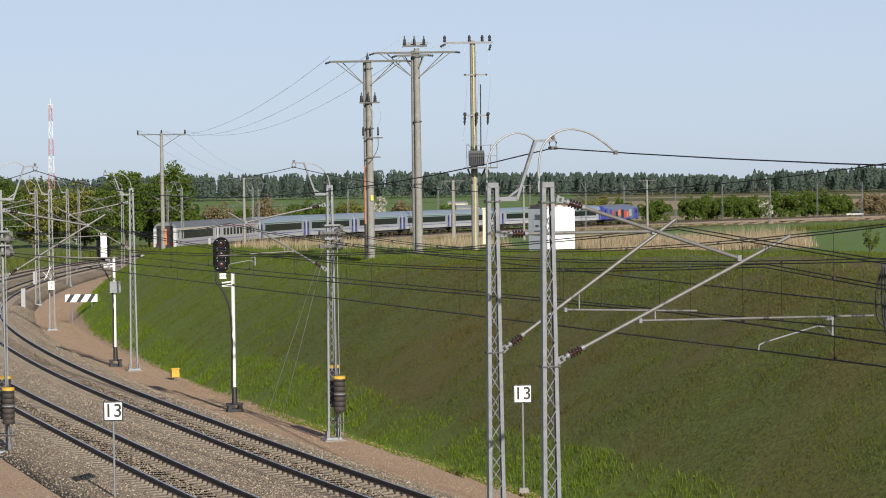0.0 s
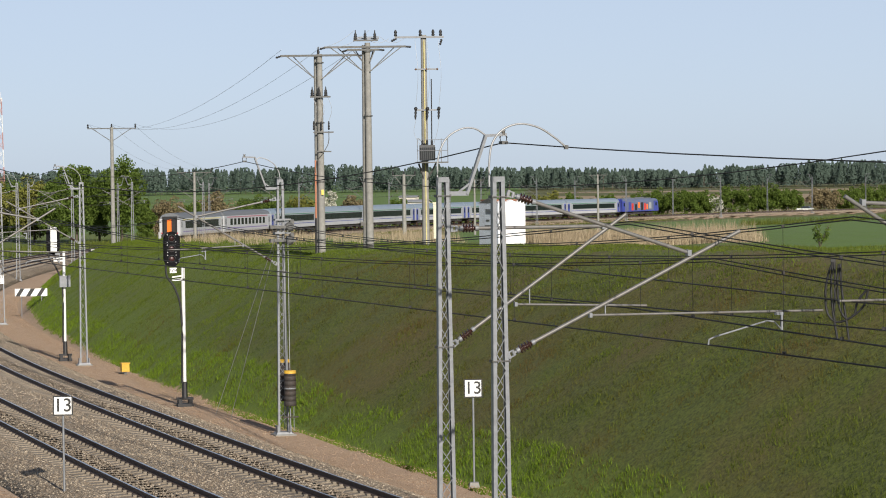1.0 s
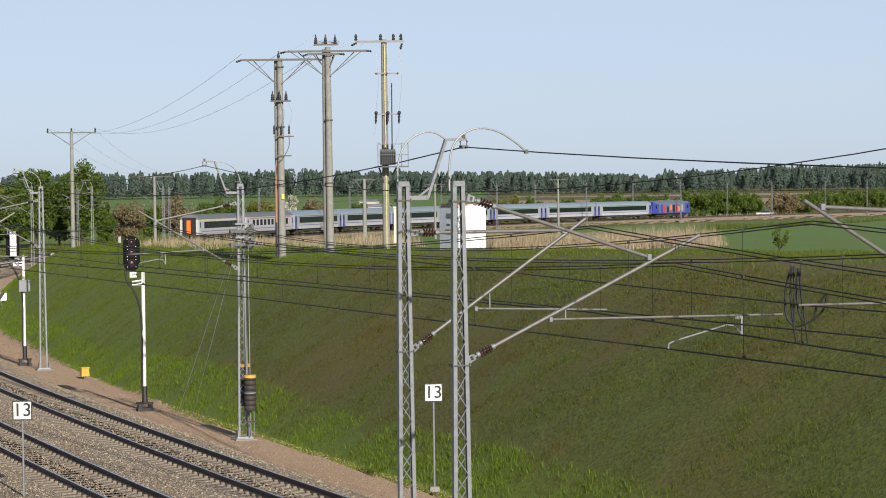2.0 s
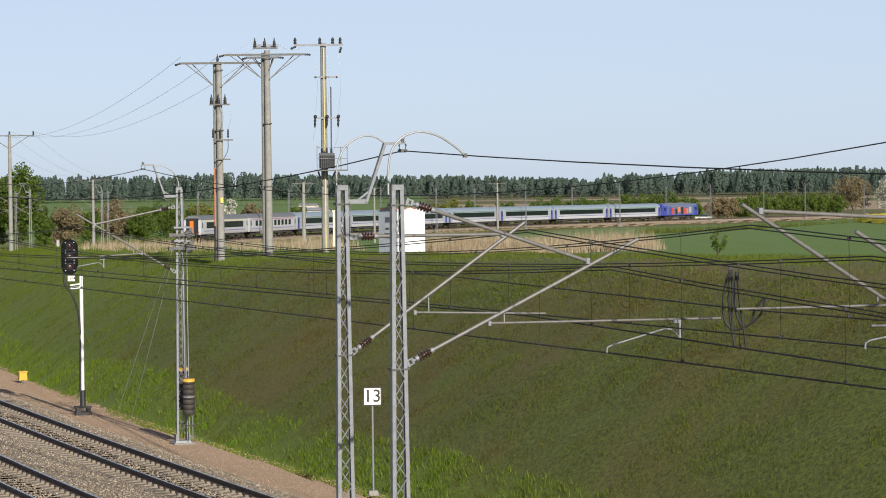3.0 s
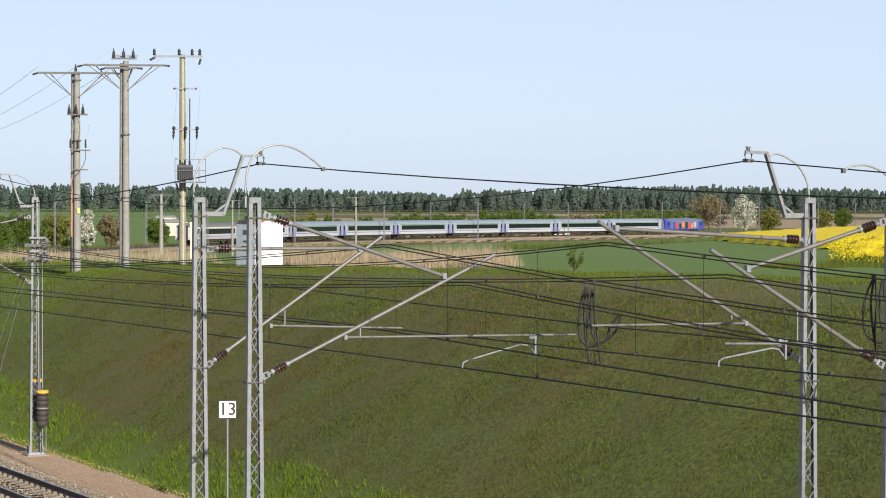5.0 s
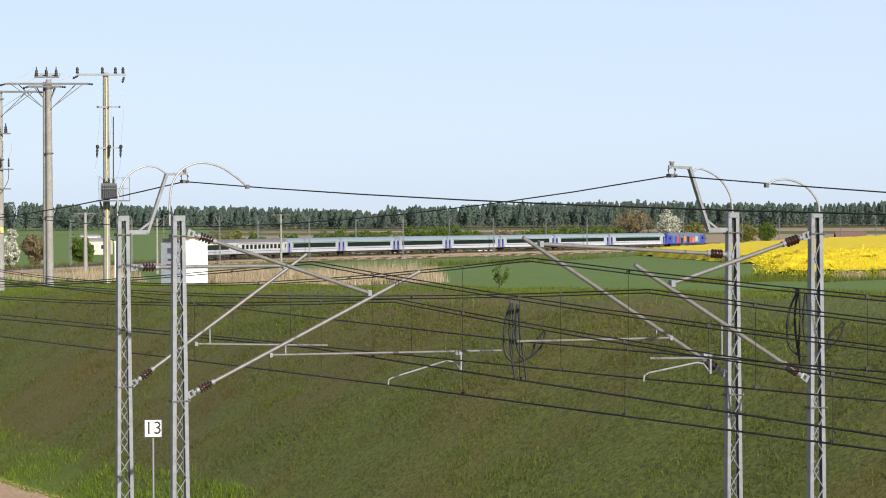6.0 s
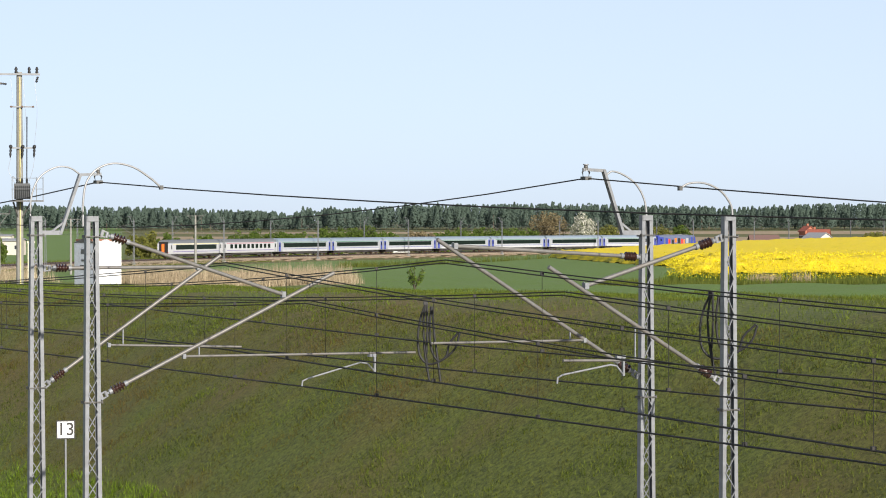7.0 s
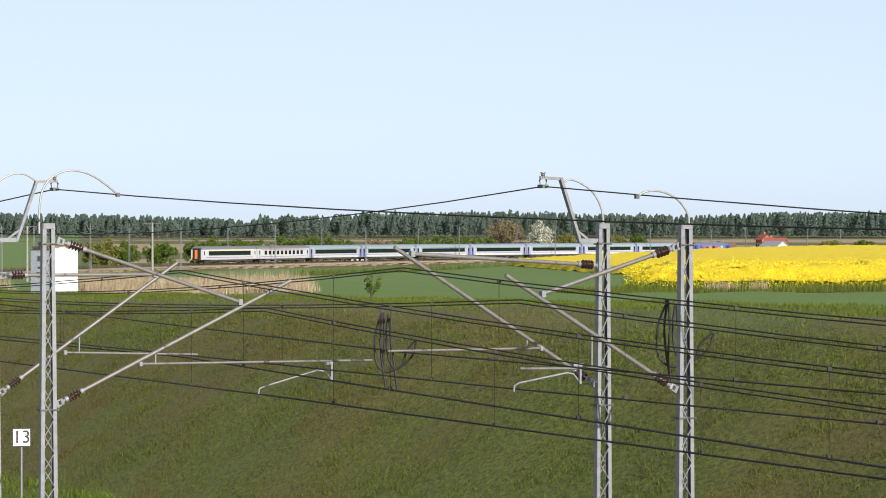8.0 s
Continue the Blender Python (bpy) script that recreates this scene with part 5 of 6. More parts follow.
cross = thing("marker_board", "white distance plate reading 159 over 3 with crossed slats", "marker plate", at=pose(-23.86, 165.0, 0, 0, 0, 8))
pl = part("plate", Shape().box((0, 0, 2.15), (0.38, 0.02, 0.5)), SIGN_WHITE, cross)
text("159", 0.22, pl, pose(0, -0.015, 2.27, 90), FLAT_BLACK)
text("3", 0.22, pl, pose(0, -0.015, 2.03, 90), FLAT_BLACK)
for e, mt in ((-1, SIGN_WHITE), (1, FLAT_BLACK)):
    part("slat", Shape().beam((e * 0.42, -0.01, 2.5), (-e * 0.05, -0.01, 3.35), 0.07, 0.02).beam((e * 0.05, -0.03, 3.35), (e * 0.3, -0.03, 2.6), 0.06, 0.02).beam((e * 0.5, -0.02, 3.0), (e * 0.02, -0.02, 2.5), 0.06, 0.02), mt, cross)
part("bracket", Shape().box((0, 0.04, 2.4), (0.1, 0.06, 0.9)), GALV, cross)

for x, y, w, h, lab in ((-29.9, 193, 0.3, 1.5, "pale grey cable cabinet beside the outer mast"), (-35.5, 236, 0.35, 1.4, "pale cable cabinet in the grass"), (-33.2, 300, 0.4, 1.2, "pale cable cabinet at the slope end"), (-25.8, 300, 0.3, 1.2, "pale post on the crest")):
    c = thing("cable_cabinet", lab, "cabinet", "pale lineside cabinets", pose(x, y, gz(x, y) - 0.05))
    part("case", Shape().box((0, 0, h * 0.6), (w, 0.3, h), taper=0.97), worn("cabinet_grey", (0.34, 0.34, 0.34), 0.6), c)
    part("foot", Shape().box((0, 0, 0.05), (w * 0.9, 0.26, 0.3)), CONCRETE, c)


# ---------------------------------------------------------------- lattice tower
def tower(x, y, h, label):
    t = thing("lattice_tower", label, "radio tower", at=pose(x, y, -2))
    red, wht = worn("tower_red", (0.40, 0.19, 0.17), 0.6), worn("tower_white", (0.66, 0.66, 0.66), 0.6)
    n = 6
    for i in range(n):
        sh = Shape()
        a, b = 1.75 - 1.05 * i / n, 1.75 - 1.05 * (i + 1) / n
        z0, z1 = h * i / n, h * (i + 1) / n
        cs = ((-1, -1), (1, -1), (1, 1), (-1, 1))
        for j in range(4):
            p, q = cs[j], cs[(j + 1) % 4]
            sh.beam((p[0] * a, p[1] * a, z0), (p[0] * b, p[1] * b, z1), 0.16, 0.16)
            m = (z0 + z1) / 2
            for u, v in ((z0, m), (m, z1)):
                ku, kv = a + (b - a) * (u - z0) / (z1 - z0), a + (b - a) * (v - z0) / (z1 - z0)
                sh.beam((p[0] * ku, p[1] * ku, u), (q[0] * kv, q[1] * kv, v), 0.09, 0.09)
                sh.beam((q[0] * ku, q[1] * ku, u), (p[0] * kv, p[1] * kv, v), 0.09, 0.09)
        part("section", sh, (red, wht)[(i + 1) % 2], t, ("red-painted section", "white-painted section")[(i + 1) % 2])
    part("antenna", Shape().tube([(0, 0, h), (0, 0, h + 3)], 0.25, 6).box((-0.9, 0, h - 1), (0.5, 0.5, 2.2)).box((0.9, 0, h - 1), (0.5, 0.5, 2.2)).box((0, 0, h - 0.4), (1.6, 1.6, 0.3)), wht, t)


tower(-215.6, 1500, 57, "red and white lattice radio tower far behind the trees")


# ---------------------------------------------------------------- plants
RNG = np.random.default_rng(11)


def leaf_mat(name, dark, light, rough=0.7, trans=0.0, patch=None):
    """Leaves or blades: a tone for each leaf, and with patch (scale, colour, share) a broad drift of colour over the ground."""
    m, nt, b = base_mat(name, rough)
    geo = nt.nodes.new("ShaderNodeNewGeometry")
    col = ramp(nt, geo.outputs["Random Per Island"], [(0.0, dark), (1.0, light)])
    if patch:
        col = blend(nt, ramp(nt, noise_tex(nt, patch[0], 4, 0.65), [(0.42, (0, 0, 0)), (0.66, (patch[2],) * 3)]), col, patch[1])
    nt.links.new(col, b.inputs["Base Color"])
    b.inputs["Specular IOR Level"].default_value = 0.2
    if trans:
        t = nt.nodes.new("ShaderNodeBsdfTranslucent")
        nt.links.new(col, t.inputs["Color"])
        mix = nt.nodes.new("ShaderNodeMixShader")
        mix.inputs[0].default_value = trans
        out = nt.nodes["Material Output"]
        nt.links.new(b.outputs[0], mix.inputs[1])
        nt.links.new(t.outputs[0], mix.inputs[2])
        nt.links.new(mix.outputs[0], out.inputs[0])
    return m


def faces_mesh(name, P, mat):
    """A mesh of loose polygons; P holds (count, corners, 3)."""
    n, k, _ = P.shape
    me = bpy.data.meshes.new(name)
    me.vertices.add(n * k)
    me.vertices.foreach_set("co", P.reshape(-1).astype(np.float32))
    me.loops.add(n * k)
    me.loops.foreach_set("vertex_index", np.arange(n * k, dtype=np.int32))
    me.polygons.add(n)
    me.polygons.foreach_set("loop_start", np.arange(0, n * k, k, dtype=np.int32))
    me.update(calc_edges=True)
    me.materials.append(mat)
    return me


def leaves(C, size):
    """Small quads round the centres C, each turned at random."""
    n = len(C)
    a = RNG.normal(size=(n, 3))
    a /= np.linalg.norm(a, axis=1)[:, None]
    b = np.cross(a, RNG.normal(size=(n, 3)))
    b /= np.linalg.norm(b, axis=1)[:, None]
    s = (size * RNG.uniform(0.6, 1.4, n))[:, None]
    return np.stack([C - a * s, C - b * s * 0.55, C + a * s, C + b * s * 0.55], 1)


def sprays(C, out, size):
    """Broad sprays round the centres C that lie in the crown's surface, facing out."""
    n = len(C)
    nrm = out + RNG.normal(0, 0.28, (n, 3))
    a = np.cross(nrm, RNG.normal(size=(n, 3)))
    a /= np.linalg.norm(a, axis=1)[:, None]
    b = np.cross(nrm, a)
    b /= np.linalg.norm(b, axis=1)[:, None]
    s = (size * RNG.uniform(0.6, 1.4, n))[:, None]
    return np.stack([C - a * s, C - b * s * 0.7, C + a * s, C + b * s * 0.7], 1)


def crown(n, rx, ry, h, z0, clumps, size, hollow=0.12):
    """Leaves in clumps inside a rounded crown of uneven outline."""
    t = RNG.uniform(0, 1, (clumps, 3))
    th, u = 2 * math.pi * t[:, 0], 2 * t[:, 1] - 1
    rr = hollow + (1 - hollow) * t[:, 2] ** 0.7
    cc = np.stack([rx * rr * np.sqrt(1 - u * u) * np.cos(th), ry * rr * np.sqrt(1 - u * u) * np.sin(th), z0 + h * (0.5 + 0.5 * u * rr)], 1)
    cr = RNG.uniform(0.16, 0.34, clumps) * min(rx, h / 2)
    i = RNG.integers(0, clumps, n)
    d = RNG.normal(size=(n, 3))
    d /= np.linalg.norm(d, axis=1)[:, None]
    return leaves(cc[i] + d * (cr[i] * RNG.uniform(0.4, 1.0, n) ** 0.5)[:, None], size), cc


BARK = worn("bark", (0.10, 0.08, 0.06), 0.9, 0, 0.3, 3.0)
LEAF = {"green": leaf_mat("spring_leaves", (0.075, 0.118, 0.020), (0.165, 0.235, 0.045), 0.7, 0.5), "olive": leaf_mat("olive_leaves", (0.09, 0.10, 0.018), (0.20, 0.20, 0.045), 0.7, 0.2),
        "brown": leaf_mat("budding_twigs", (0.11, 0.085, 0.045), (0.22, 0.18, 0.095), 0.8, 0.1), "blossom": leaf_mat("white_blossom", (0.10, 0.13, 0.05), (0.72, 0.70, 0.62), 0.7, 0.2)}


def tree(x, y, w, h, kind, label, name="tree", n=2200, leaf=0.28):
    z = gz(x, y)
    t = thing(name, label, name, "trees and shrubs beyond the line", pose(x, y, z - 0.1, 0, 0, RNG.uniform(0, 360)))
    low = 0.02 if name == "shrub" else 0.12
    quads, cc = crown(n, w / 2, w / 2 * 0.9, h * (1 - low), h * low, 80 if name == "shrub" else 190, leaf)
    trunk = Shape().tube([(0, 0, 0), (0.05, 0.03, h * 0.35), (0, 0.08, h * 0.75)], 0.035 * h ** 0.8, 7, 0.02)
    for i in range(7):
        c = cc[i * len(cc) // 7]
        s = h * (0.12 + 0.07 * i)
        trunk.tube([(0, 0, s), tuple(Vector((0, 0, s)).lerp(Vector(c), 0.5) + Vector((0, 0, 0.15))), tuple(c)], 0.014 * h ** 0.8, 5, 0.01)
    part("trunk", trunk, BARK, t)
    o = part("crown", faces_mesh("crown", quads, LEAF[kind]), None, t)
    tagged(o, kind="stuff")


def at0(px, dist):
    """Place that shows px across at the first moment's heading, dist metres ahead."""
    return (px - 784) / 4800 * dist, dist


def at8(px, dist):
    a = radians(10.42) + math.atan((px - 784) / 4800)
    return dist * math.tan(a), dist


for px, dist, w, h, kind in ((225, 430, 6.8, 12.6, "green"), (305, 430, 7.6, 13.0, "green"), (150, 440, 8.5, 10.2, "olive"), (60, 450, 10.5, 10.8, "olive"), (5, 440, 8, 11.2, "green"), (190, 425, 6.5, 9.6, "green"), (265, 440, 7, 10.6, "green"),
                              (-60, 450, 9, 11, "green"), (105, 460, 8, 9.8, "green")):
    x, y = at0(px, dist)
    tree(x, y, w, h, kind, {"green": "broad leafy green tree beyond the bend", "olive": "pale olive spring tree beyond the bend"}[kind], "tree", 19000, 0.21)
for px, dist, w, h, kind in ((345, 440, 3.5, 6.5, "green"), (382, 470, 6.5, 7.2, "brown"), (425, 480, 5, 6.0, "green"), (470, 485, 9, 7.4, "brown"), (520, 480, 5, 6.0, "green"), (560, 500, 8, 7.4, "green"), (620, 510, 6.5, 6.8, "olive"), (672, 500, 3.2, 7.0, "blossom"), (715, 520, 5, 6.4, "brown"), (797, 560, 4.2, 6.6, "green")):
    x, y = at0(px, dist)
    tree(x, y, w * 1.15, h, kind, {"green": "bushy green shrub beyond the line", "olive": "olive spring shrub beyond the line", "brown": "brown budding shrub beyond the line", "blossom": "small white-blossoming tree beyond the line"}[kind], "shrub", 8500, 0.18)
for px, dist, w, h, kind in ((1062, 640, 8.5, 6.2, "olive"), (1095, 660, 6.5, 6.0, "green"), (1160, 670, 6.5, 5.8, "green"), (1230, 700, 8, 6.4, "green"), (1262, 710, 8, 6.6, "green"), (1300, 700, 9, 6.6, "green"), (1330, 705, 8, 6.0, "green"), (1352, 706, 4, 4.6, "blossom"), (1385, 710, 10, 7.6, "green"), (1425, 715, 9, 7.2, "green"), (1450, 715, 8, 7.8, "green"), (1485, 720, 8, 6.2, "green"),
                              (1548, 730, 8, 6.8, "brown"), (1590, 740, 8, 6.6, "green")):
    x, y = at0(px, dist)
    tree(x, y, w * 1.25, h, kind, {"green": "dense green hedge shrub behind the far rails", "olive": "olive shrub behind the far rails", "brown": "brown budding shrub behind the far rails", "blossom": "white-flowering shrub behind the far rails"}[kind], "shrub", 8000, 0.22)
for px, dist, w, h, kind in ((742, 790, 11, 6.8, "green"), (785, 800, 12, 7.2, "green"), (825, 800, 11, 7.0, "green"), (860, 810, 9, 6.4, "green"), (895, 830, 14, 12.0, "brown"), (957, 820, 8.4, 11.6, "blossom"), (1000, 830, 8, 7.6, "olive"), (1092, 880, 8, 7.5, "olive"), (1130, 900, 6.5, 7.6, "green"), (700, 800, 8, 5.6, "olive"), (1470, 950, 9, 4.8, "olive"), (1530, 980, 9, 4.6, "green")):
    x, y = at8(px, dist)
    tree(x, y, w, h, kind, {"green": "dense green tree behind the rape field", "olive": "olive spring tree behind the rape field", "brown": "tall bare budding tree behind the rape field", "blossom": "white-blossoming cherry tree behind the rape field"}[kind], "tree", 6000, 0.25)


def twig_bush(x, y, h):
    b = thing("bush", "small sparse green bush at the field's edge", "bush", at=pose(x, y, gz(x, y) - 0.03))
    st = Shape()
    tips = []
    for i in range(16):
        a, l = RNG.uniform(0, 6.28), RNG.uniform(0.5, 1.0) * h
        tip = (0.45 * l * math.cos(a) + 0.12 * l, 0.4 * l * math.sin(a), l)
        st.tube([(0, 0, 0), (tip[0] * 0.4, tip[1] * 0.4, l * 0.55), tip], 0.014, 4, 0.004)
        tips += [tuple(np.array(tip) * f) for f in RNG.uniform(0.4, 1.0, 22)]
    tagged(part("branching", st, BARK, b), kind="stuff")
    tagged(part("foliage", faces_mesh("foliage", leaves(np.array(tips) + RNG.normal(0, 0.05, (len(tips), 3)), 0.05), LEAF["green"]), None, b), kind="stuff")


twig_bush(15.75, 100, 0.95)


def pine_wood():
    """Far wood of pines and spruces: one trunk and a pointed crown of ragged sprays each."""
    n = 2100
    deg = RNG.uniform(-14, 26, n)
    a = np.radians(deg)
    r = 1900 + 160 * RNG.uniform(0, 1, n) ** 1.5
    top = np.interp(deg, [-14, -9, -4.5, -1, 1, 2.6, 4.4, 5.6, 6.4, 6.5, 7.9, 8.8, 11.8, 14.2, 16, 17.7, 20, 26], [17.8, 18.0, 18.8, 19.0, 18.0, 17.2, 15.6, 13.9, 12.4, 15.4, 16.6, 18.2, 18.8, 17.2, 16.4, 18.6, 18.4, 18])
    h = top + RNG.uniform(-3.2, 0.4, n) + np.where(RNG.uniform(0, 1, n) < 0.10, 1.6, 0)
    base = np.stack([r * np.sin(a), r * np.cos(a)], 1)
    bz = ground(base[:, 0], base[:, 1]) - 0.5
    per = 300
    t = RNG.uniform(0, 1, (n, per)) ** 0.8
    pointed = RNG.uniform(0, 1, (n, 1)) < 0.85
    wid = np.where(pointed, 3.4 * (1 - t) ** 0.85 + 0.25, 3.2 * np.sqrt(np.clip(t * (1.05 - t) * 4, 0, 1)) * 0.9 + 0.2)
    low = np.where(pointed, 0.12, 0.3)
    th = RNG.uniform(0, 2 * math.pi, (n, per))
    C = np.stack([base[:, 0:1] + wid * np.cos(th), base[:, 1:2] + wid * np.sin(th), bz[:, None] + h[:, None] * (low + (1 - low) * t)], -1).reshape(-1, 3)
    w = thing("pine_wood", "dark far wood of pines and spruces on the horizon", "forest", kind="stuff")
    out = np.stack([np.cos(th), np.sin(th), np.full_like(th, 0.55)], -1).reshape(-1, 3)
    # needle colour is paled towards blue-green to stand in for distance haze
    tagged(part("crowns", faces_mesh("crowns", sprays(C, out, 0.62), leaf_mat("hazed_pine_needles", (0.098, 0.140, 0.112), (0.128, 0.176, 0.140), 0.9, 0.5)), None, w), kind="stuff")
    k = 260
    P = np.stack([np.stack([base[:k, 0] + e * 0.22, base[:k, 1] - 2, bz[:k] + f * h[:k] * 0.6], 1) for e, f in ((-1, 0), (1, 0), (0.6, 1), (-0.6, 1))], 1)
    tagged(part("trunks", faces_mesh("trunks", P, worn("pine_bark", (0.12, 0.09, 0.07), 0.9)), None, w), kind="stuff")


pine_wood()


# ---------------------------------------------------------------- grass, reeds, rape
def blades(x, y, z, h, w, lean=0.35):
    """Tapered blades standing at the points."""
    n = len(x)
    a = RNG.uniform(0, 2 * math.pi, n)
    dx, dy = np.cos(a) * w / 2, np.sin(a) * w / 2
    b = RNG.uniform(0, 2 * math.pi, n)
    k = h * lean * RNG.uniform(0.2, 1.0, n)
    tip = np.stack([x + k * np.cos(b), y + k * np.sin(b), z + h], 1)
    return np.stack([np.stack([x - dx, y - dy, z], 1), np.stack([x + dx, y + dy, z], 1), tip], 1)


def along(n, s0, s1, d0, d1, power=1.0):
    s, d = RNG.uniform(s0, s1, n), d0 + (d1 - d0) * RNG.uniform(0, 1, n) ** power
    x, y, _ = on_line(s, d)
    return x, y


def patchy(x, y, k=0.35):
    v = np.sin(x * k + 1.3 * np.sin(y * k * 0.7)) + np.sin(y * k * 1.3 + 1.7 * np.sin(x * k * 0.6 + 2)) + 0.7 * np.sin(x * k * 3.1 + y * k * 2.3)
    return v


def clumped(x, y, per, spread):
    x, y = np.repeat(x, per), np.repeat(y, per)
    return x + RNG.normal(0, spread, len(x)), y + RNG.normal(0, spread, len(y))


def meadow(name, label, x, y, h, w, mat, lean=0.4):
    z = ground(x, y) - 0.02
    o = new(name, faces_mesh(name, blades(x, y, z, h, w, lean), mat))
    tagged(o, label, "grass", kind="stuff")


SHORT = leaf_mat("short_grass_blades", (0.020, 0.036, 0.003), (0.128, 0.160, 0.017), 0.8, 0.25, (0.16, (0.110, 0.072, 0.022), 0.9))
FRESH = leaf_mat("fresh_grass_blades", (0.048, 0.076, 0.006), (0.135, 0.178, 0.018), 0.8, 0.2)
LUSH = leaf_mat("lush_grass_blades", (0.085, 0.135, 0.008), (0.190, 0.285, 0.024), 0.7, 0.35)
TALL = leaf_mat("tall_grass_blades", (0.048, 0.068, 0.007), (0.135, 0.155, 0.025), 0.7, 0.25)
STRAW = leaf_mat("dry_reed_blades", (0.24, 0.185, 0.11), (0.45, 0.37, 0.25), 0.8, 0.2)

x, y = along(120000, 46, 325, 5.9, 15.0)
x, y = clumped(x, y, 4, 0.09)
round_bend = y + 9 * patchy(x, y, 0.16) + RNG.normal(0, 7, len(y)) > 116
for name, label, part_of, mat in (("slope_grass", "short olive grass with dry patches on the cutting slope", ~round_bend, SHORT), ("bend_grass", "fresher green grass on the slope round the bend", round_bend, FRESH)):
    gx, gy = x[part_of], y[part_of]
    meadow(name, label, gx, gy, RNG.uniform(0.03, 0.11, len(gx)) * (1.1 + 0.25 * patchy(gx, gy, 1.4)), 0.022, mat, 0.8)
x, y = along(26000, 44, 330, 7.0, 15.5)
keep = patchy(x, y, 0.75) + RNG.normal(0, 0.5, len(x)) > 0.6
x, y = clumped(x[keep], y[keep], 7, 0.10)
meadow("grass_tufts", "fresher green tufts scattered on the slope", x, y, RNG.uniform(0.05, 0.15, len(x)), 0.018, FRESH, 0.7)
x, y = along(36000, 44, 330, 5.1, 7.3, 1.3)
keep = (side(x, y) > 5.1 + 0.9 * smooth(92, 140, y)) & (RNG.uniform(0, 1, len(x)) < 0.55 + 0.25 * patchy(x, y, 0.8))
x, y = clumped(x[keep], y[keep], 6, 0.06)
meadow("verge_grass", "bright lush grass along the slope's foot", x, y, RNG.uniform(0.06, 0.24, len(x)), 0.022, LUSH, 0.6)
x, y = along(34000, 44, 330, 12.8, 24.0)
x, y = clumped(x, y, 4, 0.08)
meadow("crest_grass", "taller grass along the top of the bank", x, y, RNG.uniform(0.04, 0.17, len(x)), 0.02, FRESH, 0.8)
x, y = along(30000, 44, 150, 18.0, 24.0, 1.3)
x, y = clumped(x, y, 3, 0.1)
meadow("headland_grass", "even green grass between bank and wheat", x, y, RNG.uniform(0.04, 0.11, len(x)), 0.022, TALL, 0.6)
n = 7200
x, y = np.r_[RNG.uniform(6.5, 19.5, n), RNG.uniform(-24, 4, 3000)], np.r_[RNG.uniform(119, 141, n), RNG.uniform(150, 300, 3000)]
keep = (RNG.uniform(0, 1, len(x)) < np.where(x > 0, 1 - smooth(0.118, 0.139, x / y), 0.6)) & (side(x, y) > 17)
x, y = clumped(x[keep], y[keep], 6, 0.12)
meadow("reeds", "dry straw-coloured reeds behind the crest", x, y, RNG.uniform(0.25, 0.62, len(x)) * (1.25 + 0.35 * patchy(x, y, 0.4)), 0.028, STRAW, 0.25)
x, y = along(9000, 330, 640, 4.3, 9.0)
x, y = clumped(x, y, 3, 0.15)
meadow("far_verge_grass", "rough grass along the far track bed", x, y, RNG.uniform(0.15, 0.5, len(x)), 0.05, TALL, 0.4)
x, y = along(9000, 300, 980, -26.0, -9.0)
x, y = clumped(x, y, 3, 0.3)
meadow("far_bank_weeds", "rough green weeds behind the far track", x, y, RNG.uniform(0.3, 1.0, len(x)), 0.09, TALL, 0.4)
x, y = RNG.uniform(33, 60, 3200), RNG.uniform(113.6, 116.2, 3200)
x, y = clumped(x[patchy(x, x, 0.6) > -0.3], y[patchy(x, x, 0.6) > -0.3], 4, 0.12)
meadow("dry_field_edge", "dry grass along the rape field's edge", x, y, RNG.uniform(0.25, 0.7, len(x)), 0.028, STRAW, 0.25)
x, y = RNG.uniform(26, 62, 7000), RNG.uniform(110.5, 116.2, 7000)
x, y = clumped(x, y, 4, 0.12)
meadow("field_margin_grass", "green margin grass before the rape field", x, y, RNG.uniform(0.12, 0.38, len(x)), 0.028, TALL, 0.35)
x, y = RNG.uniform(60, 150, 9000), RNG.uniform(380, 470, 9000)
keep = (np.abs(y - 0.25 * x - 452) < 9)
x, y = clumped(x[keep], y[keep], 8, 0.4)
meadow("ridge_weeds", "weedy grass strip between rape field and line", x, y, RNG.uniform(0.6, 1.5, len(x)), 0.06, TALL, 0.35)


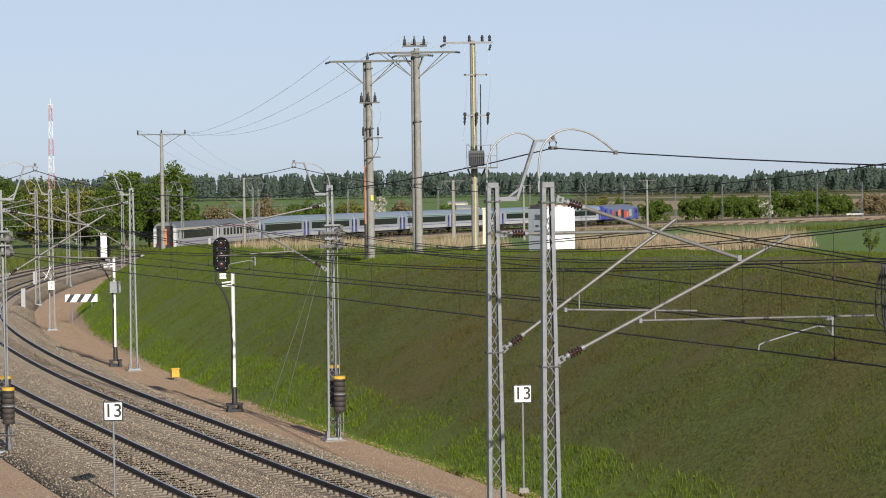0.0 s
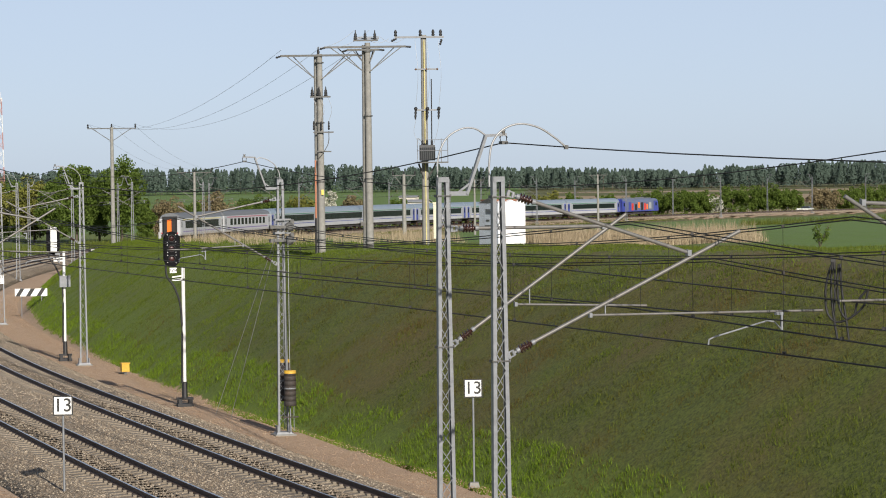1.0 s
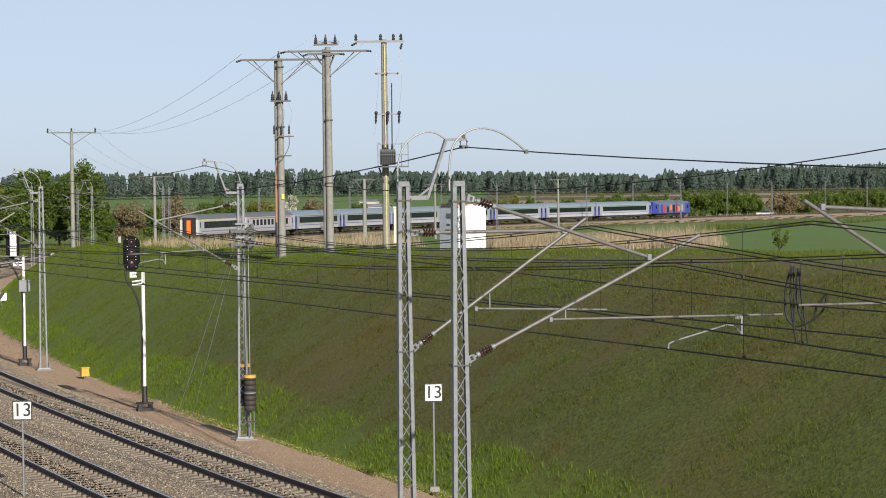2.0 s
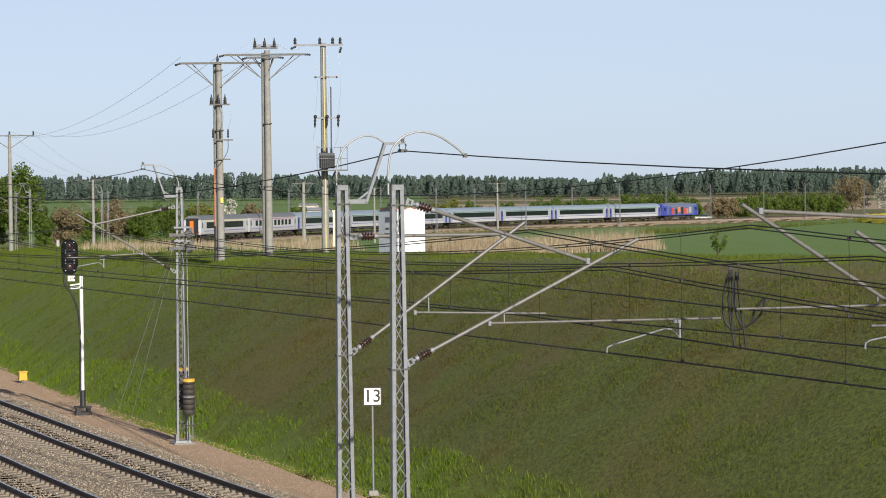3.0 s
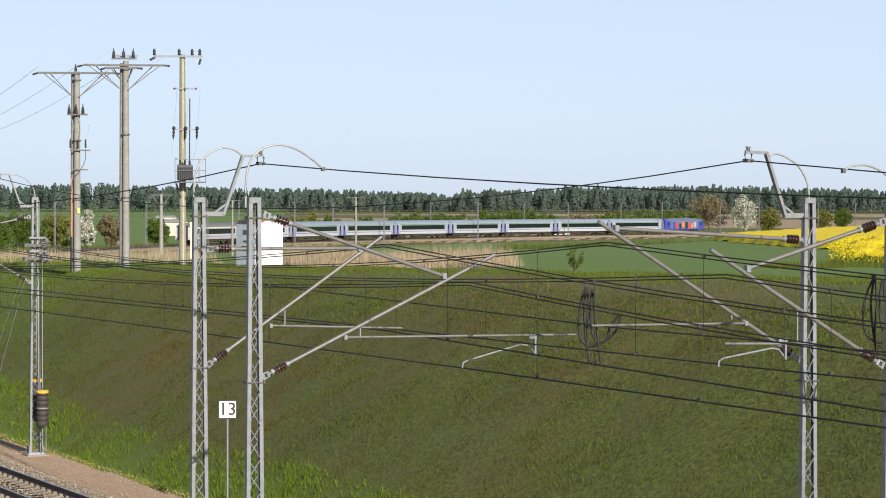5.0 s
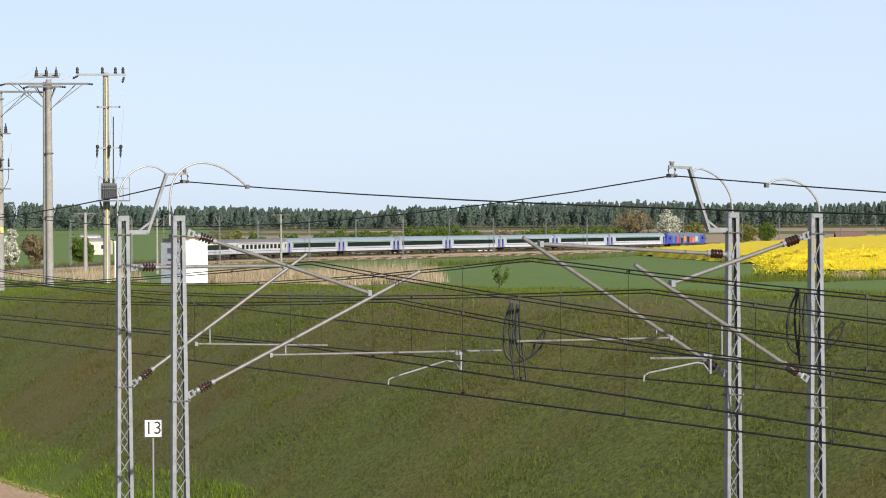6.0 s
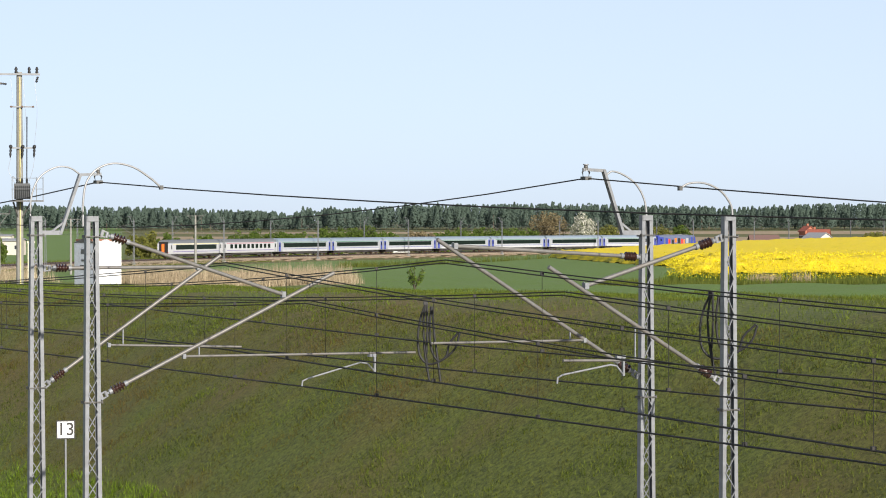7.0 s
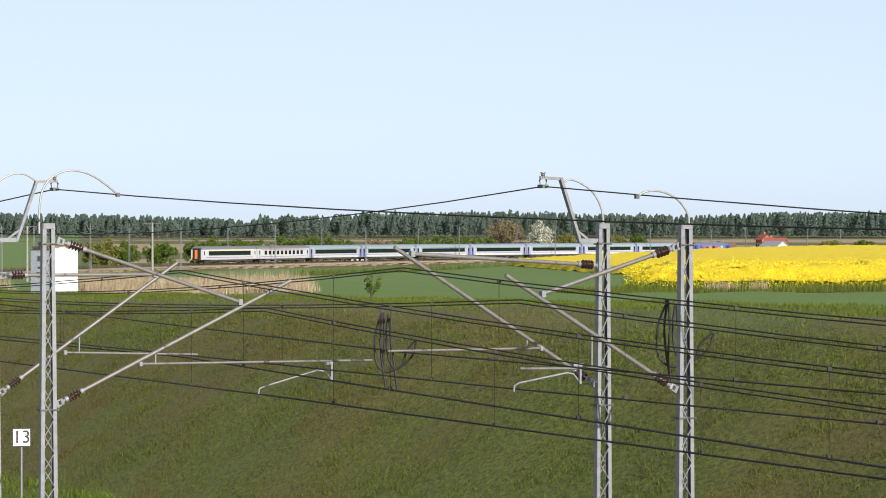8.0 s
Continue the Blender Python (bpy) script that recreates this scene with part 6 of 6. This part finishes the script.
def rape_field():
    m, nt, b = base_mat("rape_flowers", 0.8)
    pos = nt.nodes.new("ShaderNodeTexCoord").outputs["Object"]
    fine = noise_tex(nt, 3.2, 5, 0.75, pos)
    col = ramp(nt, fine, [(0.26, (0.42, 0.35, 0.006)), (0.40, (0.64, 0.49, 0.004)), (0.75, (0.78, 0.61, 0.010))])
    rows = noise_tex(nt, 0.6, 3, 0.6, pos, (0.06, 1.0, 1.0))
    col = blend(nt, ramp(nt, rows, [(0.62, (0, 0, 0)), (0.72, (0.45, 0.45, 0.45))]), col, (0.30, 0.27, 0.01))
    nt.links.new(col, b.inputs["Base Color"])
    bump(nt, b, noise_tex(nt, 2.2, 5, 0.75, pos), 0.5, 0.1)
    ys = np.r_[np.arange(116.5, 170, 0.7), np.arange(170, 575, 2.0)]
    k = 130
    V, uu = [], np.linspace(0, 1, k) ** 1.2
    for yy in ys:
        x0 = float(rape_edge(yy))
        x1 = 0.46 * yy + 16
        V.append(np.stack([x0 + (x1 - x0) * uu, np.full(k, yy)], 1))
    V = np.concatenate(V)
    V = V + RNG.normal(0, 0.12, V.shape)
    ok = in_rape(V[:, 0], V[:, 1]) > -1
    far = smooth(445, 456, V[:, 1] - 0.25 * V[:, 0])
    z = ground(V[:, 0], V[:, 1]) + (1.15 + 0.13 * patchy(V[:, 0], V[:, 1], 0.9) * 0.5 + RNG.normal(0, 0.06, len(V))) * (1 - far) * (0.05 + 0.95 * smooth(0, 1.0, V[:, 0] - rape_edge(V[:, 1]))) * (0.45 + 0.55 * smooth(116, 122, V[:, 1])) - far * 0.5
    n = len(ys)
    idx = np.arange(n * k).reshape(n, k)
    quads = np.stack([idx[:-1, :-1], idx[:-1, 1:], idx[1:, 1:], idx[1:, :-1]], -1).reshape(-1, 4)
    r = thing("rape_field", "blooming yellow rapeseed field behind the grass margin", "rapeseed field", kind="stuff")
    me = bpy.data.meshes.new("canopy")
    me.from_pydata(np.c_[V, z].tolist(), [], quads.tolist())
    me.polygons.foreach_set("use_smooth", [True] * len(quads))
    me.materials.append(m)
    tagged(part("canopy", me, None, r), "yellow flowering canopy", kind="stuff")
    flower = leaf_mat("rape_petals", (0.56, 0.43, 0.006), (0.84, 0.70, 0.03), 0.8, 0.3)
    stem = leaf_mat("rape_stems", (0.07, 0.12, 0.015), (0.18, 0.24, 0.04), 0.8, 0.2)
    nf = 80000
    fx, fy = RNG.uniform(29, 66, nf), 116.0 + 46 * RNG.uniform(0, 1, nf) ** 2.2
    keep = fx > rape_edge(fy) - 0.3
    fx, fy = fx[keep], fy[keep]
    edge = np.exp(-(fy - 116.0) / 1.2)
    fz = ground(fx, fy) + 1.12 - 0.5 * (1 - smooth(116, 122, fy)) + RNG.normal(0, 0.13, len(fx)) - edge * RNG.uniform(0, 0.7, len(fx)) ** 1.5 + 0.1 * patchy(fx, fy, 0.9)
    tagged(part("flower_heads", faces_mesh("flower_heads", leaves(np.stack([fx, fy, fz], 1), 0.036), flower), None, r), "yellow flower heads", kind="stuff")
    lx, ly = np.r_[RNG.uniform(30, 66, 9000), rape_edge(np.linspace(117, 200, 1500)) + 0.2], np.r_[RNG.uniform(116.0, 119, 9000), np.linspace(117, 200, 1500)]
    lx, ly = clumped(lx, ly, 3, 0.1)
    tagged(part("stems", faces_mesh("stems", blades(lx, ly, ground(lx, ly), RNG.uniform(0.25, 0.68, len(lx)), 0.045, 0.35), stem), None, r), "green leafy stems", kind="stuff")


rape_field()


# ---------------------------------------------------------------- far buildings
BROWN_ROOF = worn("brown_tiles", (0.16, 0.095, 0.08), 0.9)
BRICK_RED, TILE_RED, ROOF_GREY, WALL_PALE = worn("red_tiles", (0.24, 0.07, 0.045), 0.8), worn("orange_brick", (0.36, 0.13, 0.075), 0.9), worn("grey_roofing", (0.24, 0.25, 0.27), 0.8), worn("pale_render", (0.55, 0.50, 0.42), 0.9)
PANE, _nt, _b = base_mat("house_glass", 0.1)
_b.inputs["Base Color"].default_value = (0.03, 0.035, 0.04, 1)


def house(x, y, w, d, h, ridge, wall_mat, roof_mat, turn, label, windows=3, chimney=True):
    o = thing("house", label, "house", at=pose(x, y, gz(x, y) - 0.2, 0, 0, turn))
    part("wall", Shape().extrude([(-d / 2, 0), (-d / 2, h), (0, h + ridge), (d / 2, h), (d / 2, 0)][::-1], -w / 2, w / 2), wall_mat, o)
    for e in (-1, 1):
        part("roof", Shape().add([(e * (d / 2 + 0.4), -w / 2 - 0.4, h - 0.15), (e * (d / 2 + 0.4), w / 2 + 0.4, h - 0.15), (0, w / 2 + 0.4, h + ridge + 0.15), (0, -w / 2 - 0.4, h + ridge + 0.15), (e * (d / 2 + 0.4), -w / 2 - 0.4, h + 0.05), (e * (d / 2 + 0.4), w / 2 + 0.4, h + 0.05), (0, w / 2 + 0.4, h + ridge + 0.35), (0, -w / 2 - 0.4, h + ridge + 0.35)],
                                  [(3, 2, 1, 0), (4, 5, 6, 7), (0, 1, 5, 4), (1, 2, 6, 5), (2, 3, 7, 6), (3, 0, 4, 7)]), roof_mat, o)
    for e in (-1, 1):
        for i in range(windows):
            yy = -w / 2 + w * (i + 0.5) / windows
            wd = part("window", Shape().box((e * d / 2, yy, h * 0.55), (0.1, 1.2, 1.3)), WHITE, o)
            part("pane", Shape().box((e * (d / 2 + 0.06), yy, h * 0.55), (0.04, 1.0, 1.1)), PANE, wd)
    if chimney:
        part("chimney", Shape().box((0.6, w * 0.2, h + ridge + 0.4), (0.7, 0.7, 1.6)), TILE_RED, o)


for px, dist, w, d, h, ridge, wm, rm, turn, lab, ch in (
        (1372, 1000, 8, 6, 3.0, 2.4, WALL_PALE, BRICK_RED, 65, "pale house with a steep red tiled roof", True), (1352, 1010, 4, 5, 4.8, 1.8, TILE_RED, BRICK_RED, 20, "narrow red brick house with chimney", True),
        (1370, 930, 8, 9, 2.2, 2.4, WALL_PALE, ROOF_GREY, 30, "low barn with pale gable and grey roof", False), (1275, 1020, 11, 8, 1.6, 1.6, BROWN_ROOF, BROWN_ROOF, 80, "long low dull brown farm building", False)):
    x, y = at8(px, dist)
    house(x, y, w, d, h, ridge, wm, rm, turn, lab, 3, ch)
for px, dist, w, h, lab in ((828, 760, 6, 4.2, "white flat-roofed shed behind the line"), (812, 1100, 7, 3.4, "pale flat-roofed shed behind the line")):
    x, y = at0(px, dist)
    house(x, y, w, 5, h, 0.25, WALL_PALE, ROOF_GREY, 75, lab, 2, False)
car = thing("parked_car", "small white car parked far behind the line", "car", at=pose(*at0(1514, 705), gz(*at0(1514, 705)), 0, 0, 70))
part("body", Shape().extrude([(-0.85, 0.35), (-0.85, 0.9), (-0.7, 0.95), (0.7, 0.95), (0.85, 0.9), (0.85, 0.35)][::-1], -2.1, 2.1), WHITE, car)
part("cabin", Shape().box((0, -0.2, 1.2), (1.5, 2.4, 0.55), taper=0.78), PANE, car)
for e in (-1, 1):
    for yy in (-1.3, 1.3):
        part("wheel", Shape().lathe([(0.2, -0.1), (0.32, -0.1), (0.32, 0.1), (0.2, 0.1)], 14, (e * 0.75, yy, 0.32), (1, 0, 0)), BLACK, car)

motions()
